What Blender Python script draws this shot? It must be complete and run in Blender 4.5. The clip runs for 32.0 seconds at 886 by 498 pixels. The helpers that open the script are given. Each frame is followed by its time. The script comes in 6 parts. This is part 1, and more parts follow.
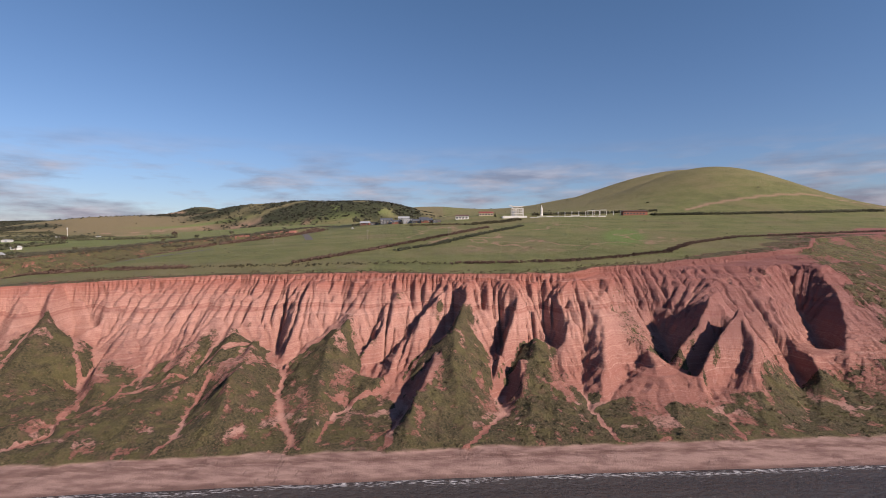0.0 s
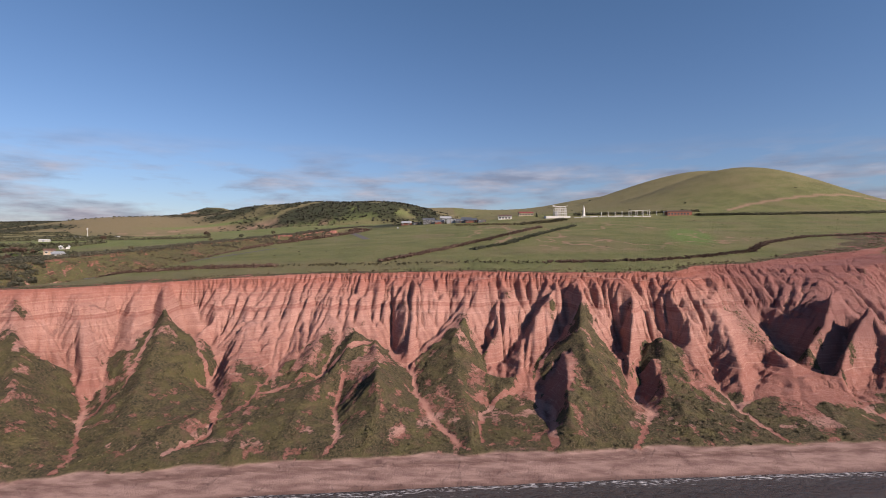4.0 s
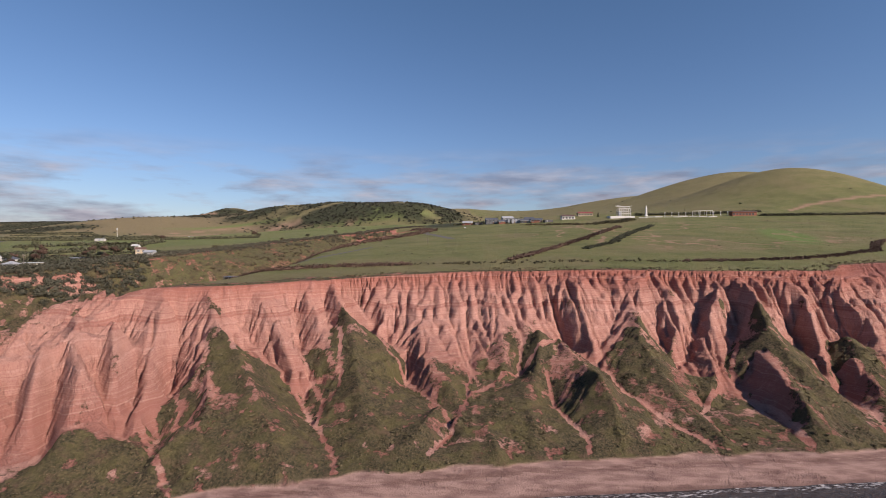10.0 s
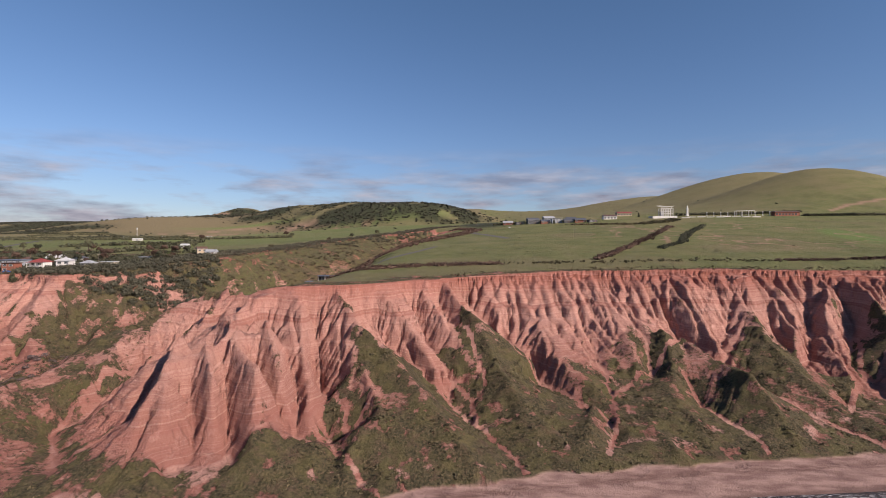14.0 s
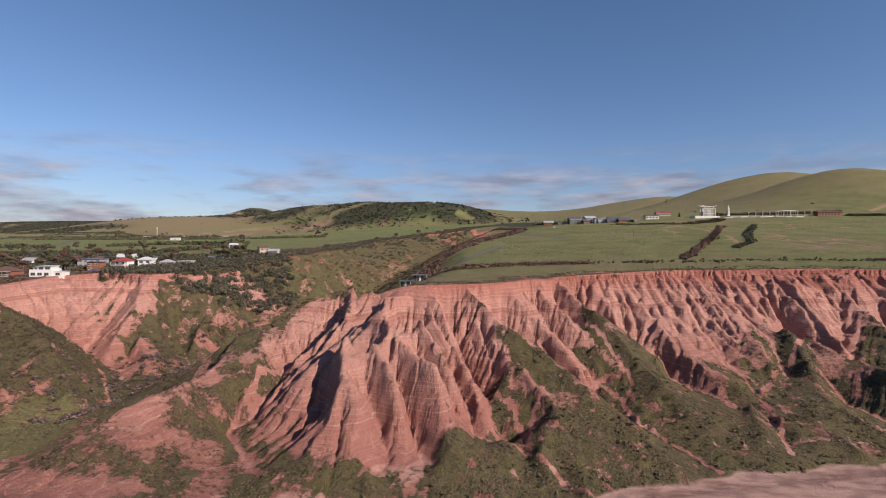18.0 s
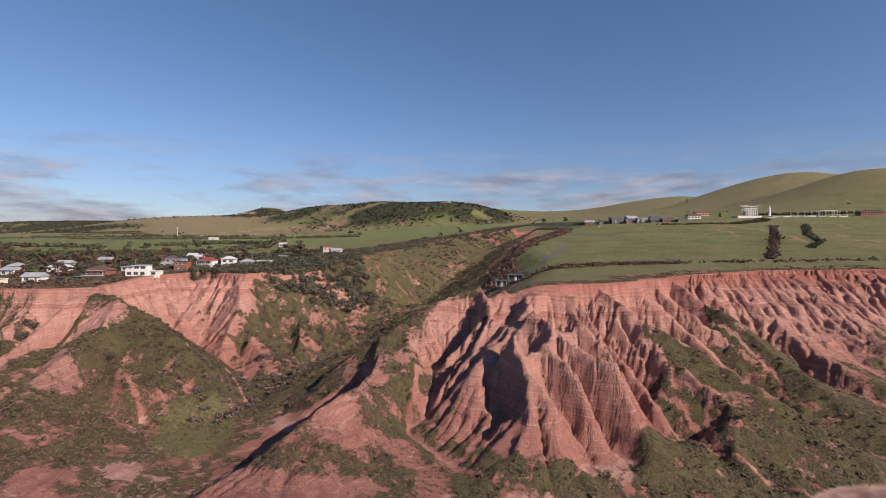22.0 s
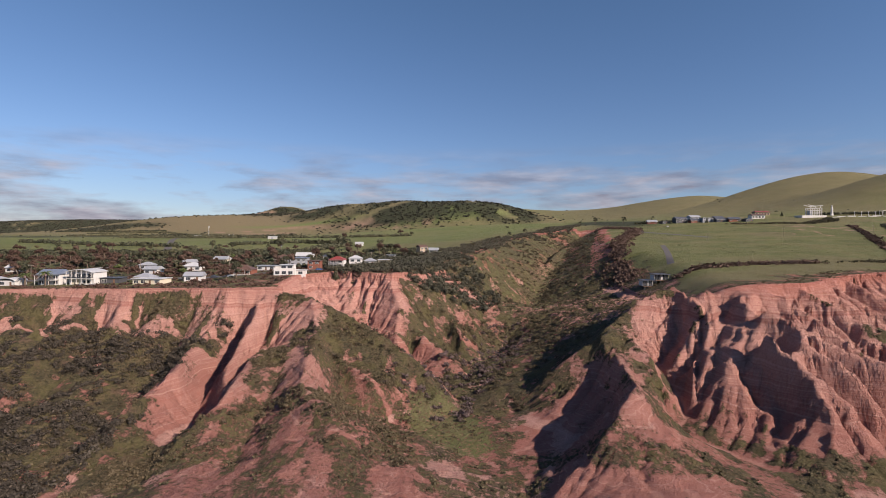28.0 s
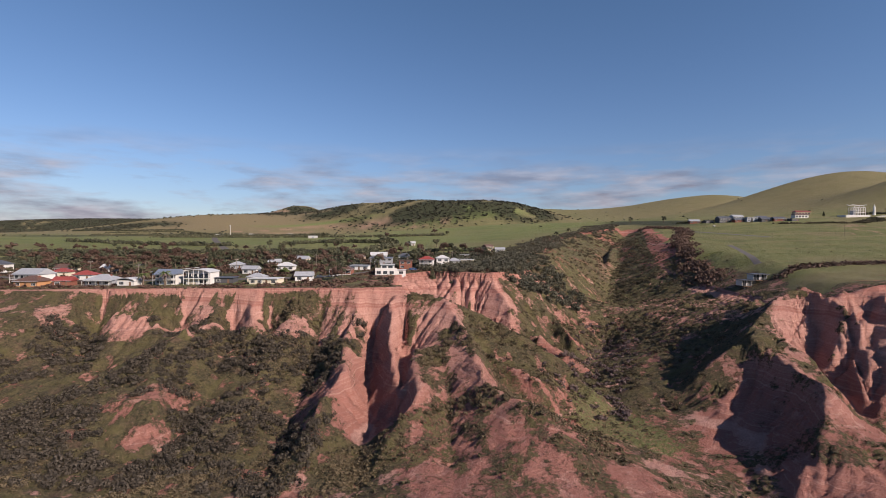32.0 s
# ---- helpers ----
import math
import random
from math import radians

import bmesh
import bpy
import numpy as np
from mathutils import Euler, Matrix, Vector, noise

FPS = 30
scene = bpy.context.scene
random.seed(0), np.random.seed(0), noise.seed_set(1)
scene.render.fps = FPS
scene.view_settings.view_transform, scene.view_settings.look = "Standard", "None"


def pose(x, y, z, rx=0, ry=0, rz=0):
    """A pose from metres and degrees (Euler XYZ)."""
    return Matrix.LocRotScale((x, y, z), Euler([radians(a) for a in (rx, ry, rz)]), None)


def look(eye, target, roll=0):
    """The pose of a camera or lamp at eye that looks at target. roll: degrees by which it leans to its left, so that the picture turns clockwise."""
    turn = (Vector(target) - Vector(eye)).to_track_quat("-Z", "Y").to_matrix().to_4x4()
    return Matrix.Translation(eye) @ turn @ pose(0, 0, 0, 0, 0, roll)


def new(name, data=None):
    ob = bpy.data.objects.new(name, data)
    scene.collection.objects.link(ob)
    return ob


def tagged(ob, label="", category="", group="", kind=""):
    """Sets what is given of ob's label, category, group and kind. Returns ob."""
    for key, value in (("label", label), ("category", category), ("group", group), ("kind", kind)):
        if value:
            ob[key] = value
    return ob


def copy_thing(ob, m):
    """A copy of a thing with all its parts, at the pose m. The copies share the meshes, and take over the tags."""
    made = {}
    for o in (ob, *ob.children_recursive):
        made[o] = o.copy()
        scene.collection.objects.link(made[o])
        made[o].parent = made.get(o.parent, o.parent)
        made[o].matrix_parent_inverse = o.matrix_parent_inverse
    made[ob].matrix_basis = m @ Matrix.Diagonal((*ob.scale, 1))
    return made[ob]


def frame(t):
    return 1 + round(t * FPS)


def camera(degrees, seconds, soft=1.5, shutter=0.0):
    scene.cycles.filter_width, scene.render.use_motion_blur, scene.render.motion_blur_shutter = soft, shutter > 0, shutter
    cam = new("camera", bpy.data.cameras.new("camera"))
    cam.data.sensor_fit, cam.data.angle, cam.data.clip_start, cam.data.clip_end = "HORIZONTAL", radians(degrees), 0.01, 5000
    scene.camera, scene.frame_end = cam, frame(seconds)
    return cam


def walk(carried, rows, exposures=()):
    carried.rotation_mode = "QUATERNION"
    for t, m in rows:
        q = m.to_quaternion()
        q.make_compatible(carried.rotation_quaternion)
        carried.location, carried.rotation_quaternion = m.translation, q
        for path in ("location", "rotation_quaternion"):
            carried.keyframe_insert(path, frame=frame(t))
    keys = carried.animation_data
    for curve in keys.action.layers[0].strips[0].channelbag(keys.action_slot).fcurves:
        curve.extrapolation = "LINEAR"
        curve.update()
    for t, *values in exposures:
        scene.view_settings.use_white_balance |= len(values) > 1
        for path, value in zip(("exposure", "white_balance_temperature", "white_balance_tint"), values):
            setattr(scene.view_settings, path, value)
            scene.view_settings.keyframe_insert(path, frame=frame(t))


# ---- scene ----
# the flight: a drone slides level to the left along the coast, facing the cliffs
cam = camera(84.0, 32.0, soft=0.9)
FLIGHT = [  # seconds, x, y, z in metres, pitch, roll in degrees
    (0, 0.00, 0.00, 72.00, -1.053, 0.000),
    (1, -13.96, 0.74, 71.56, -1.011, -0.020),
    (2, -27.83, 1.44, 71.13, -0.971, -0.040),
    (3, -41.63, 2.11, 70.72, -0.934, -0.060),
    (4, -55.35, 2.74, 70.33, -0.900, -0.079),
    (5, -69.01, 3.34, 69.95, -0.868, -0.097),
    (6, -82.62, 3.91, 69.59, -0.838, -0.115),
    (7, -96.17, 4.43, 69.24, -0.810, -0.132),
    (8, -109.67, 4.93, 68.92, -0.786, -0.148),
    (9, -123.14, 5.38, 68.61, -0.763, -0.165),
    (10, -136.58, 5.81, 68.31, -0.743, -0.180),
    (11, -149.99, 6.19, 68.03, -0.726, -0.195),
    (12, -163.37, 6.55, 67.77, -0.710, -0.210),
    (13, -176.75, 6.86, 67.53, -0.698, -0.223),
    (14, -190.12, 7.15, 67.30, -0.687, -0.237),
    (15, -203.48, 7.39, 67.09, -0.679, -0.250),
    (16, -216.86, 7.60, 66.89, -0.674, -0.262),
    (17, -230.24, 7.78, 66.71, -0.671, -0.274),
    (18, -243.64, 7.92, 66.55, -0.670, -0.285),
    (19, -257.07, 8.03, 66.41, -0.672, -0.296),
    (20, -270.53, 8.10, 66.28, -0.676, -0.306),
    (21, -284.02, 8.14, 66.17, -0.683, -0.315),
    (22, -297.56, 8.14, 66.07, -0.692, -0.324),
    (23, -311.15, 8.10, 65.99, -0.704, -0.333),
    (24, -324.79, 8.03, 65.93, -0.718, -0.341),
    (25, -338.50, 7.93, 65.88, -0.734, -0.348),
    (26, -352.27, 7.79, 65.85, -0.753, -0.355),
    (27, -366.12, 7.61, 65.84, -0.774, -0.361),
    (28, -380.05, 7.40, 65.85, -0.798, -0.367),
    (29, -394.07, 7.16, 65.87, -0.824, -0.372),
    (30, -408.18, 6.88, 65.90, -0.853, -0.377),
    (31, -422.40, 6.56, 65.96, -0.884, -0.381),
    (32, -436.72, 6.21, 66.03, -0.917, -0.384),
]
walk(cam, [(t, pose(x, y, z, 90 + pitch, roll, 0)) for t, x, y, z, pitch, roll in FLIGHT])

# ---- light: late sun from the right, a little behind the camera ----
SUN_WAY = Vector((0.68, -0.54, 0.51)).normalized()  # towards the sun
sun = new("sun", bpy.data.lights.new("sun", "SUN"))
sun.data.energy, sun.data.angle, sun.data.color = 5.3, radians(0.6), (1.0, 0.84, 0.74)
sun.matrix_world = look((0, 0, 300), Vector((0, 0, 300)) - SUN_WAY)
tagged(sun, kind="structure")
scene.view_settings.exposure = 0.48

world = bpy.data.worlds.new("sky")
scene.world = world
world.use_nodes = True
wn, wl = world.node_tree.nodes, world.node_tree.links
wn.clear()
w_out, w_bg = wn.new("ShaderNodeOutputWorld"), wn.new("ShaderNodeBackground")
w_sky = wn.new("ShaderNodeTexSky")
w_sky.sky_type, w_sky.sun_disc = "NISHITA", False
w_sky.sun_elevation, w_sky.sun_rotation = math.asin(SUN_WAY.z), math.atan2(SUN_WAY.x, SUN_WAY.y)
w_sky.air_density, w_sky.dust_density, w_sky.ozone_density = 1.0, 0.12, 4.8
w_bg.inputs["Strength"].default_value = 0.076
w_co = wn.new("ShaderNodeTexCoord")
w_sep = wn.new("ShaderNodeSeparateXYZ")
wl.new(w_co.outputs["Generated"], w_sep.inputs[0])
# low banks of cloud over the horizon all round: thin flat streaks
w_map = wn.new("ShaderNodeMapping")
w_map.inputs["Scale"].default_value = (5.2, 5.2, 26.0)
wl.new(w_co.outputs["Generated"], w_map.inputs[0])
w_noise = wn.new("ShaderNodeTexNoise")
w_noise.inputs["Scale"].default_value, w_noise.inputs["Detail"].default_value, w_noise.inputs["Roughness"].default_value = 1.0, 7.0, 0.56
wl.new(w_map.outputs[0], w_noise.inputs["Vector"])
w_band = wn.new("ShaderNodeValToRGB")
w_band.color_ramp.elements[0].position, w_band.color_ramp.elements[0].color = 0.0, (1, 1, 1, 1)
w_band.color_ramp.elements[1].position, w_band.color_ramp.elements[1].color = 0.19, (0, 0, 0, 1)
e = w_band.color_ramp.elements.new(0.105)
e.color = (0.86, 0.86, 0.86, 1)
wl.new(w_sep.outputs["Z"], w_band.inputs[0])
w_thr = wn.new("ShaderNodeMapRange")
w_thr.inputs["From Min"].default_value, w_thr.inputs["From Max"].default_value = 0.42, 0.62
wl.new(w_noise.outputs["Fac"], w_thr.inputs["Value"])
w_mul = wn.new("ShaderNodeMath")
w_mul.operation = "MULTIPLY"
wl.new(w_thr.outputs[0], w_mul.inputs[0])
wl.new(w_band.outputs["Color"], w_mul.inputs[1])
w_mix = wn.new("ShaderNodeMix")
w_mix.data_type = "RGBA"
w_shade = wn.new("ShaderNodeTexNoise")
w_shade.inputs["Scale"].default_value, w_shade.inputs["Detail"].default_value = 2.3, 6.0
wl.new(w_map.outputs[0], w_shade.inputs["Vector"])
w_tone = wn.new("ShaderNodeValToRGB")
w_tone.color_ramp.elements[0].position, w_tone.color_ramp.elements[0].color = 0.36, (0.27, 0.26, 0.335, 1)
w_tone.color_ramp.elements[1].position, w_tone.color_ramp.elements[1].color = 0.66, (0.56, 0.52, 0.59, 1)
wl.new(w_shade.outputs["Fac"], w_tone.inputs[0])
w_up = wn.new("ShaderNodeVectorMath")
w_up.operation = "SCALE"
w_up.inputs["Scale"].default_value = 8.5
wl.new(w_tone.outputs["Color"], w_up.inputs[0])
wl.new(w_up.outputs[0], w_mix.inputs["B"])
wl.new(w_mul.outputs[0], w_mix.inputs["Factor"])
# the air is clear: the sky stays blue down to the horizon
w_low = wn.new("ShaderNodeValToRGB")
w_low.color_ramp.elements[0].position, w_low.color_ramp.elements[0].color = 0.0, (0.80, 0.73, 0.82, 1)
w_low.color_ramp.elements[1].position, w_low.color_ramp.elements[1].color = 0.45, (0.90, 0.93, 0.98, 1)
e = w_low.color_ramp.elements.new(0.16)
e.color = (0.93, 0.88, 0.97, 1)
wl.new(w_sep.outputs["Z"], w_low.inputs[0])
w_tint = wn.new("ShaderNodeMix")
w_tint.data_type, w_tint.blend_type = "RGBA", "MULTIPLY"
w_tint.inputs["Factor"].default_value = 1.0
wl.new(w_sky.outputs[0], w_tint.inputs["A"])
wl.new(w_low.outputs["Color"], w_tint.inputs["B"])
wl.new(w_tint.outputs["Result"], w_mix.inputs["A"])
wl.new(w_mix.outputs["Result"], w_bg.inputs["Color"])
wl.new(w_bg.outputs[0], w_out.inputs[0])


# ---- materials ----
class Nodes:
    """A short way to write node materials."""

    def __init__(self, name, rough=0.9):
        self.mat = bpy.data.materials.new(name)
        self.mat.use_nodes = True
        self.tree = self.mat.node_tree
        self.tree.nodes.clear()
        self.out = self.tree.nodes.new("ShaderNodeOutputMaterial")
        self.bsdf = self.tree.nodes.new("ShaderNodeBsdfPrincipled")
        self.bsdf.inputs["Roughness"].default_value = rough
        self.bsdf.inputs["Specular IOR Level"].default_value = 0.25
        self.tree.links.new(self.bsdf.outputs[0], self.out.inputs[0])

    def put(self, socket, value):
        if hasattr(value, "is_linked"):
            self.tree.links.new(value, socket)
        else:
            socket.default_value = value

    def position(self, sx=1, sy=1, sz=1):
        g = self.tree.nodes.new("ShaderNodeNewGeometry")
        m = self.tree.nodes.new("ShaderNodeMapping")
        m.inputs["Scale"].default_value = (sx, sy, sz)
        self.tree.links.new(g.outputs["Position"], m.inputs[0])
        return m.outputs[0]

    def local(self):
        return self.tree.nodes.new("ShaderNodeTexCoord").outputs["Object"]

    def random(self):
        return self.tree.nodes.new("ShaderNodeObjectInfo").outputs["Random"]

    def island(self):
        return self.tree.nodes.new("ShaderNodeNewGeometry").outputs["Random Per Island"]

    def attr(self, name):
        a = self.tree.nodes.new("ShaderNodeAttribute")
        a.attribute_name = name
        return a.outputs["Fac"]

    def noise(self, vec, scale, detail=4, rough=0.55):
        n = self.tree.nodes.new("ShaderNodeTexNoise")
        self.put(n.inputs["Vector"], vec)
        n.inputs["Scale"].default_value, n.inputs["Detail"].default_value, n.inputs["Roughness"].default_value = scale, detail, rough
        return n.outputs["Fac"]

    def cells(self, vec, scale):
        n = self.tree.nodes.new("ShaderNodeTexVoronoi")
        self.put(n.inputs["Vector"], vec)
        n.inputs["Scale"].default_value = scale
        return n

    def ramp(self, fac, *stops):
        r = self.tree.nodes.new("ShaderNodeValToRGB")
        self.put(r.inputs[0], fac)
        els = r.color_ramp.elements
        while len(els) < len(stops):
            els.new(0.5)
        for el, (p, c) in zip(els, stops):
            el.position, el.color = p, (*c, 1) if len(c) == 3 else c
        return r.outputs[0]

    def mix(self, fac, a, b, how="MIX"):
        m = self.tree.nodes.new("ShaderNodeMix")
        m.data_type, m.blend_type = "RGBA", how
        self.put(m.inputs["Factor"], fac)
        for key, v in (("A", a), ("B", b)):
            self.put(m.inputs[key], (*v, 1) if isinstance(v, tuple) and len(v) == 3 else v)
        return m.outputs["Result"]

    def math(self, how, a, b=0.0, clamp=False):
        m = self.tree.nodes.new("ShaderNodeMath")
        m.operation, m.use_clamp = how, clamp
        self.put(m.inputs[0], a), self.put(m.inputs[1], b)
        return m.outputs[0]

    def span(self, v, lo, hi, a=0.0, b=1.0):
        m = self.tree.nodes.new("ShaderNodeMapRange")
        self.put(m.inputs["Value"], v)
        for key, val in (("From Min", lo), ("From Max", hi), ("To Min", a), ("To Max", b)):
            m.inputs[key].default_value = val
        return m.outputs[0]

    def relief(self, height, strength=0.5, distance=0.1):
        b = self.tree.nodes.new("ShaderNodeBump")
        b.inputs["Strength"].default_value, b.inputs["Distance"].default_value = strength, distance
        self.put(b.inputs["Height"], height)
        self.tree.links.new(b.outputs[0], self.bsdf.inputs["Normal"])

    def done(self, color, rough=None):
        self.put(self.bsdf.inputs["Base Color"], color)
        if rough is not None:
            self.put(self.bsdf.inputs["Roughness"], rough)
        return self.mat


def ground_material():
    n = Nodes("land", 0.95)
    p = n.position()
    z = n.tree.nodes.new("ShaderNodeSeparateXYZ")
    n.put(z.inputs[0], p)
    # clay in level beds, bent a little
    wave = n.noise(p, 0.03, 3)
    h = n.math("ADD", z.outputs["Z"], n.span(wave, 0.3, 0.7, -1.6, 1.6))
    beds = n.tree.nodes.new("ShaderNodeCombineXYZ")
    n.put(beds.inputs["Z"], h)
    fine = n.noise(beds.outputs[0], 1.5, 6, 0.72)
    coarse = n.noise(beds.outputs[0], 0.22, 3, 0.6)
    clay = n.ramp(n.span(h, 0, 60), (0.0, (0.308, 0.129, 0.102)), (0.3, (0.38, 0.179, 0.141)), (0.5, (0.482, 0.255, 0.204)), (0.66, (0.513, 0.281, 0.225)), (0.76, (0.42, 0.196, 0.152)),
                  (0.84, (0.38, 0.14, 0.103)), (1.0, (0.318, 0.114, 0.0837)))
    clay = n.mix(n.span(coarse, 0.46, 0.36, 0, 0.75), clay, (0.612, 0.381, 0.316))
    clay = n.mix(n.span(coarse, 0.53, 0.64, 0, 0.8), clay, (0.338, 0.136, 0.107))
    clay = n.mix(n.span(fine, 0.53, 0.64, 0, 0.85), clay, (0.612, 0.377, 0.3))
    clay = n.mix(n.span(fine, 0.36, 0.47, 0.75, 0.0), clay, (0.298, 0.119, 0.0923))
    blotch = n.noise(p, 0.28, 7, 0.68)
    clay = n.mix(n.span(blotch, 0.5, 0.72, 0, 0.6), clay, (0.359, 0.157, 0.126))
    clay = n.mix(n.span(blotch, 0.46, 0.3, 0, 0.45), clay, (0.585, 0.344, 0.284))
    clay = n.mix(n.attr("plum"), clay, (0.231, 0.106, 0.0988))
    streak = n.noise(n.position(2.2, 2.2, 0.22), 1.0, 6, 0.68)
    clay = n.mix(n.span(streak, 0.48, 0.66, 0.0, 0.5), clay, (0.287, 0.112, 0.0881))
    clay = n.mix(n.math("MULTIPLY", n.attr("wash"), 0.5), clay, (0.534, 0.286, 0.225))
    # scrub on the slopes: heath, grass and bare earth between
    s1, s2 = n.noise(p, 1.5, 6, 0.66), n.noise(p, 0.13, 3)
    scrub = n.ramp(s1, (0.36, (0.0281, 0.0252, 0.0141)), (0.47, (0.0607, 0.0518, 0.0266)), (0.57, (0.107, 0.0799, 0.0444)), (0.67, (0.185, 0.118, 0.0814)))
    tuss = n.cells(p, 0.95)
    tuss.inputs["Randomness"].default_value = 1.0
    # dark tussocks, with the shadow around them mixed into the same colour
    scrub = n.mix(n.span(tuss.outputs["Distance"], 0.15, 0.55, 0.65, 0.0), scrub, (0.0311, 0.0318, 0.0155))
    scrub = n.mix(n.span(tuss.outputs["Distance"], 0.45, 0.8, 0.0, 0.6), scrub, (0.111, 0.0925, 0.0518))
    scrub = n.mix(n.span(s2, 0.45, 0.62, 0, 0.6), scrub, (0.12, 0.104, 0.0414))
    scrub = n.mix(n.span(n.noise(p, 0.35, 5, 0.6), 0.54, 0.68, 0, 0.55), scrub, (0.159, 0.126, 0.0607))
    scrub = n.mix(n.span(n.noise(p, 0.21, 5, 0.65), 0.53, 0.68, 0, 0.5), scrub, (0.148, 0.0851, 0.0629))
    # pasture
    g1, g2, g3 = n.noise(p, 0.035, 5, 0.6), n.noise(p, 0.5, 4), n.noise(n.position(0.01, 0.05, 0.05), 1.0, 3)
    grass = n.ramp(g1, (0.32, (0.115, 0.12, 0.045)), (0.5, (0.155, 0.162, 0.060)), (0.68, (0.20, 0.182, 0.08)))
    grass = n.mix(n.span(g2, 0.35, 0.7, 0, 0.4), grass, (0.10, 0.105, 0.04))
    grass = n.mix(n.span(g3, 0.55, 0.7, 0, 0.45), grass, (0.21, 0.18, 0.09))
    grass = n.mix(n.attr("dry"), grass, n.mix(n.span(g2, 0.3, 0.7), (0.165, 0.13, 0.07), (0.225, 0.175, 0.10)))
    grass = n.mix(n.attr("lush"), grass, (0.14, 0.19, 0.055))
    earth = n.mix(n.span(g2, 0.3, 0.7), (0.27, 0.165, 0.11), (0.36, 0.235, 0.165))
    grass = n.mix(n.attr("bare"), grass, earth)
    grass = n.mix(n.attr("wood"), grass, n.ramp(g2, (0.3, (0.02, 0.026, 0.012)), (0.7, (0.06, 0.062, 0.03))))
    # shingle
    c = n.cells(p, 5.0)
    stone = n.mix(n.span(n.noise(n.position(0.5, 1.6, 1.6), 0.25, 5), 0.38, 0.6), (0.165, 0.098, 0.085), (0.285, 0.185, 0.158))
    stone = n.mix(n.span(c.outputs["Distance"], 0.1, 0.5, 0.18, 0.0), stone, (0.2, 0.14, 0.12))
    weed = n.noise(n.position(0.12, 0.6, 0.6), 1.0, 5)
    stone = n.mix(n.math("MULTIPLY", n.attr("weed"), n.span(weed, 0.42, 0.5)), stone, (0.09, 0.045, 0.035))
    wet = n.attr("wet")
    stone = n.mix(n.math("MULTIPLY", wet, 0.75), stone, (0.12, 0.07, 0.055))
    # put together, with ragged borders
    rag = n.math("MULTIPLY", n.math("SUBTRACT", n.noise(p, 0.7, 7, 0.75), 0.5), 2.4)
    veg = n.span(n.math("ADD", n.attr("scrub"), rag), 0.36, 0.66)
    col = n.mix(veg, clay, scrub)
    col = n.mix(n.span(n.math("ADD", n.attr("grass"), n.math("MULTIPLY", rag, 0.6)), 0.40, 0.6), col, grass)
    col = n.mix(n.attr("beach"), col, stone)
    rough = n.math("SUBTRACT", 0.95, n.math("MULTIPLY", wet, 0.5))
    lumps = n.math("ADD", n.math("MULTIPLY", s1, veg), n.math("MULTIPLY", n.noise(p, 1.8, 8, 0.72), 0.7))
    rills = n.math("ABSOLUTE", n.math("SUBTRACT", n.noise(n.position(0.9, 0.9, 0.14), 1.0, 7, 0.66), 0.5))
    lumps = n.math("ADD", lumps, n.math("MULTIPLY", n.math("SUBTRACT", 1.0, veg), n.math("MULTIPLY", rills, 2.0)))
    height = n.math("ADD", lumps, n.math("MULTIPLY", fine, 0.55))
    n.relief(n.math("MULTIPLY", height, n.span(n.attr("beach"), 0, 1, 1.0, 0.3)), 1.0, 1.1)
    return n.done(col, rough)


def water_material():
    n = Nodes("sea_water", 0.2)
    n.bsdf.inputs["Specular IOR Level"].default_value = 0.35
    p = n.position(1, 1.6, 1)
    foam = n.math("MULTIPLY", n.attr("surf"), n.span(n.noise(n.position(0.5, 1.8, 1), 1.0, 6, 0.65), 0.50, 0.62))
    lace = n.math("MULTIPLY", n.attr("lace"), n.span(n.noise(n.position(0.25, 0.9, 1), 1.0, 7, 0.7), 0.60, 0.72))
    f = n.math("MAXIMUM", foam, lace)
    h = n.math("ADD", n.noise(p, 0.35, 3), n.math("MULTIPLY", n.noise(p, 1.6, 4), 0.35))
    n.relief(h, 1.0, 0.9)
    col = n.mix(n.noise(p, 0.05, 3), (0.034, 0.033, 0.033), (0.06, 0.053, 0.05))
    return n.done(n.mix(f, col, (0.55, 0.53, 0.54)), n.math("ADD", 0.2, n.math("MULTIPLY", f, 0.6)))


LAND, SEA = ground_material(), water_material()


def plain(name, color, rough=0.6, spread_by=0.12, scale=3.0, metal=0.0):
    """Paint, render or sheet: one colour with faint weathering."""
    n = Nodes(name, rough)
    n.bsdf.inputs["Metallic"].default_value = metal
    p = n.position()
    dark = tuple(c * (1 - spread_by * 2) for c in color)
    col = n.mix(n.span(n.noise(p, scale, 5, 0.6), 0.35, 0.75, 0, 0.7), color, dark)
    col = n.mix(n.span(n.noise(n.position(1, 1, 0.15), 1.3, 4), 0.5, 0.75, 0, 0.5), col, dark)
    n.relief(n.noise(p, 14, 3), 0.15, 0.02)
    return n.done(col)


def ribbed(name, color, rough=0.45):
    """Corrugated or tiled roofing: fine ribs down the slope."""
    n = Nodes(name, rough)
    w = n.tree.nodes.new("ShaderNodeTexWave")
    n.put(w.inputs["Vector"], n.local())
    w.inputs["Scale"].default_value, w.inputs["Distortion"].default_value = 2.2, 0.3
    col = n.mix(n.span(n.noise(n.position(), 0.8, 5), 0.3, 0.75, 0, 0.6), color, tuple(c * 0.72 for c in color))
    n.relief(w.outputs["Fac"], 0.5, 0.05)
    return n.done(col)


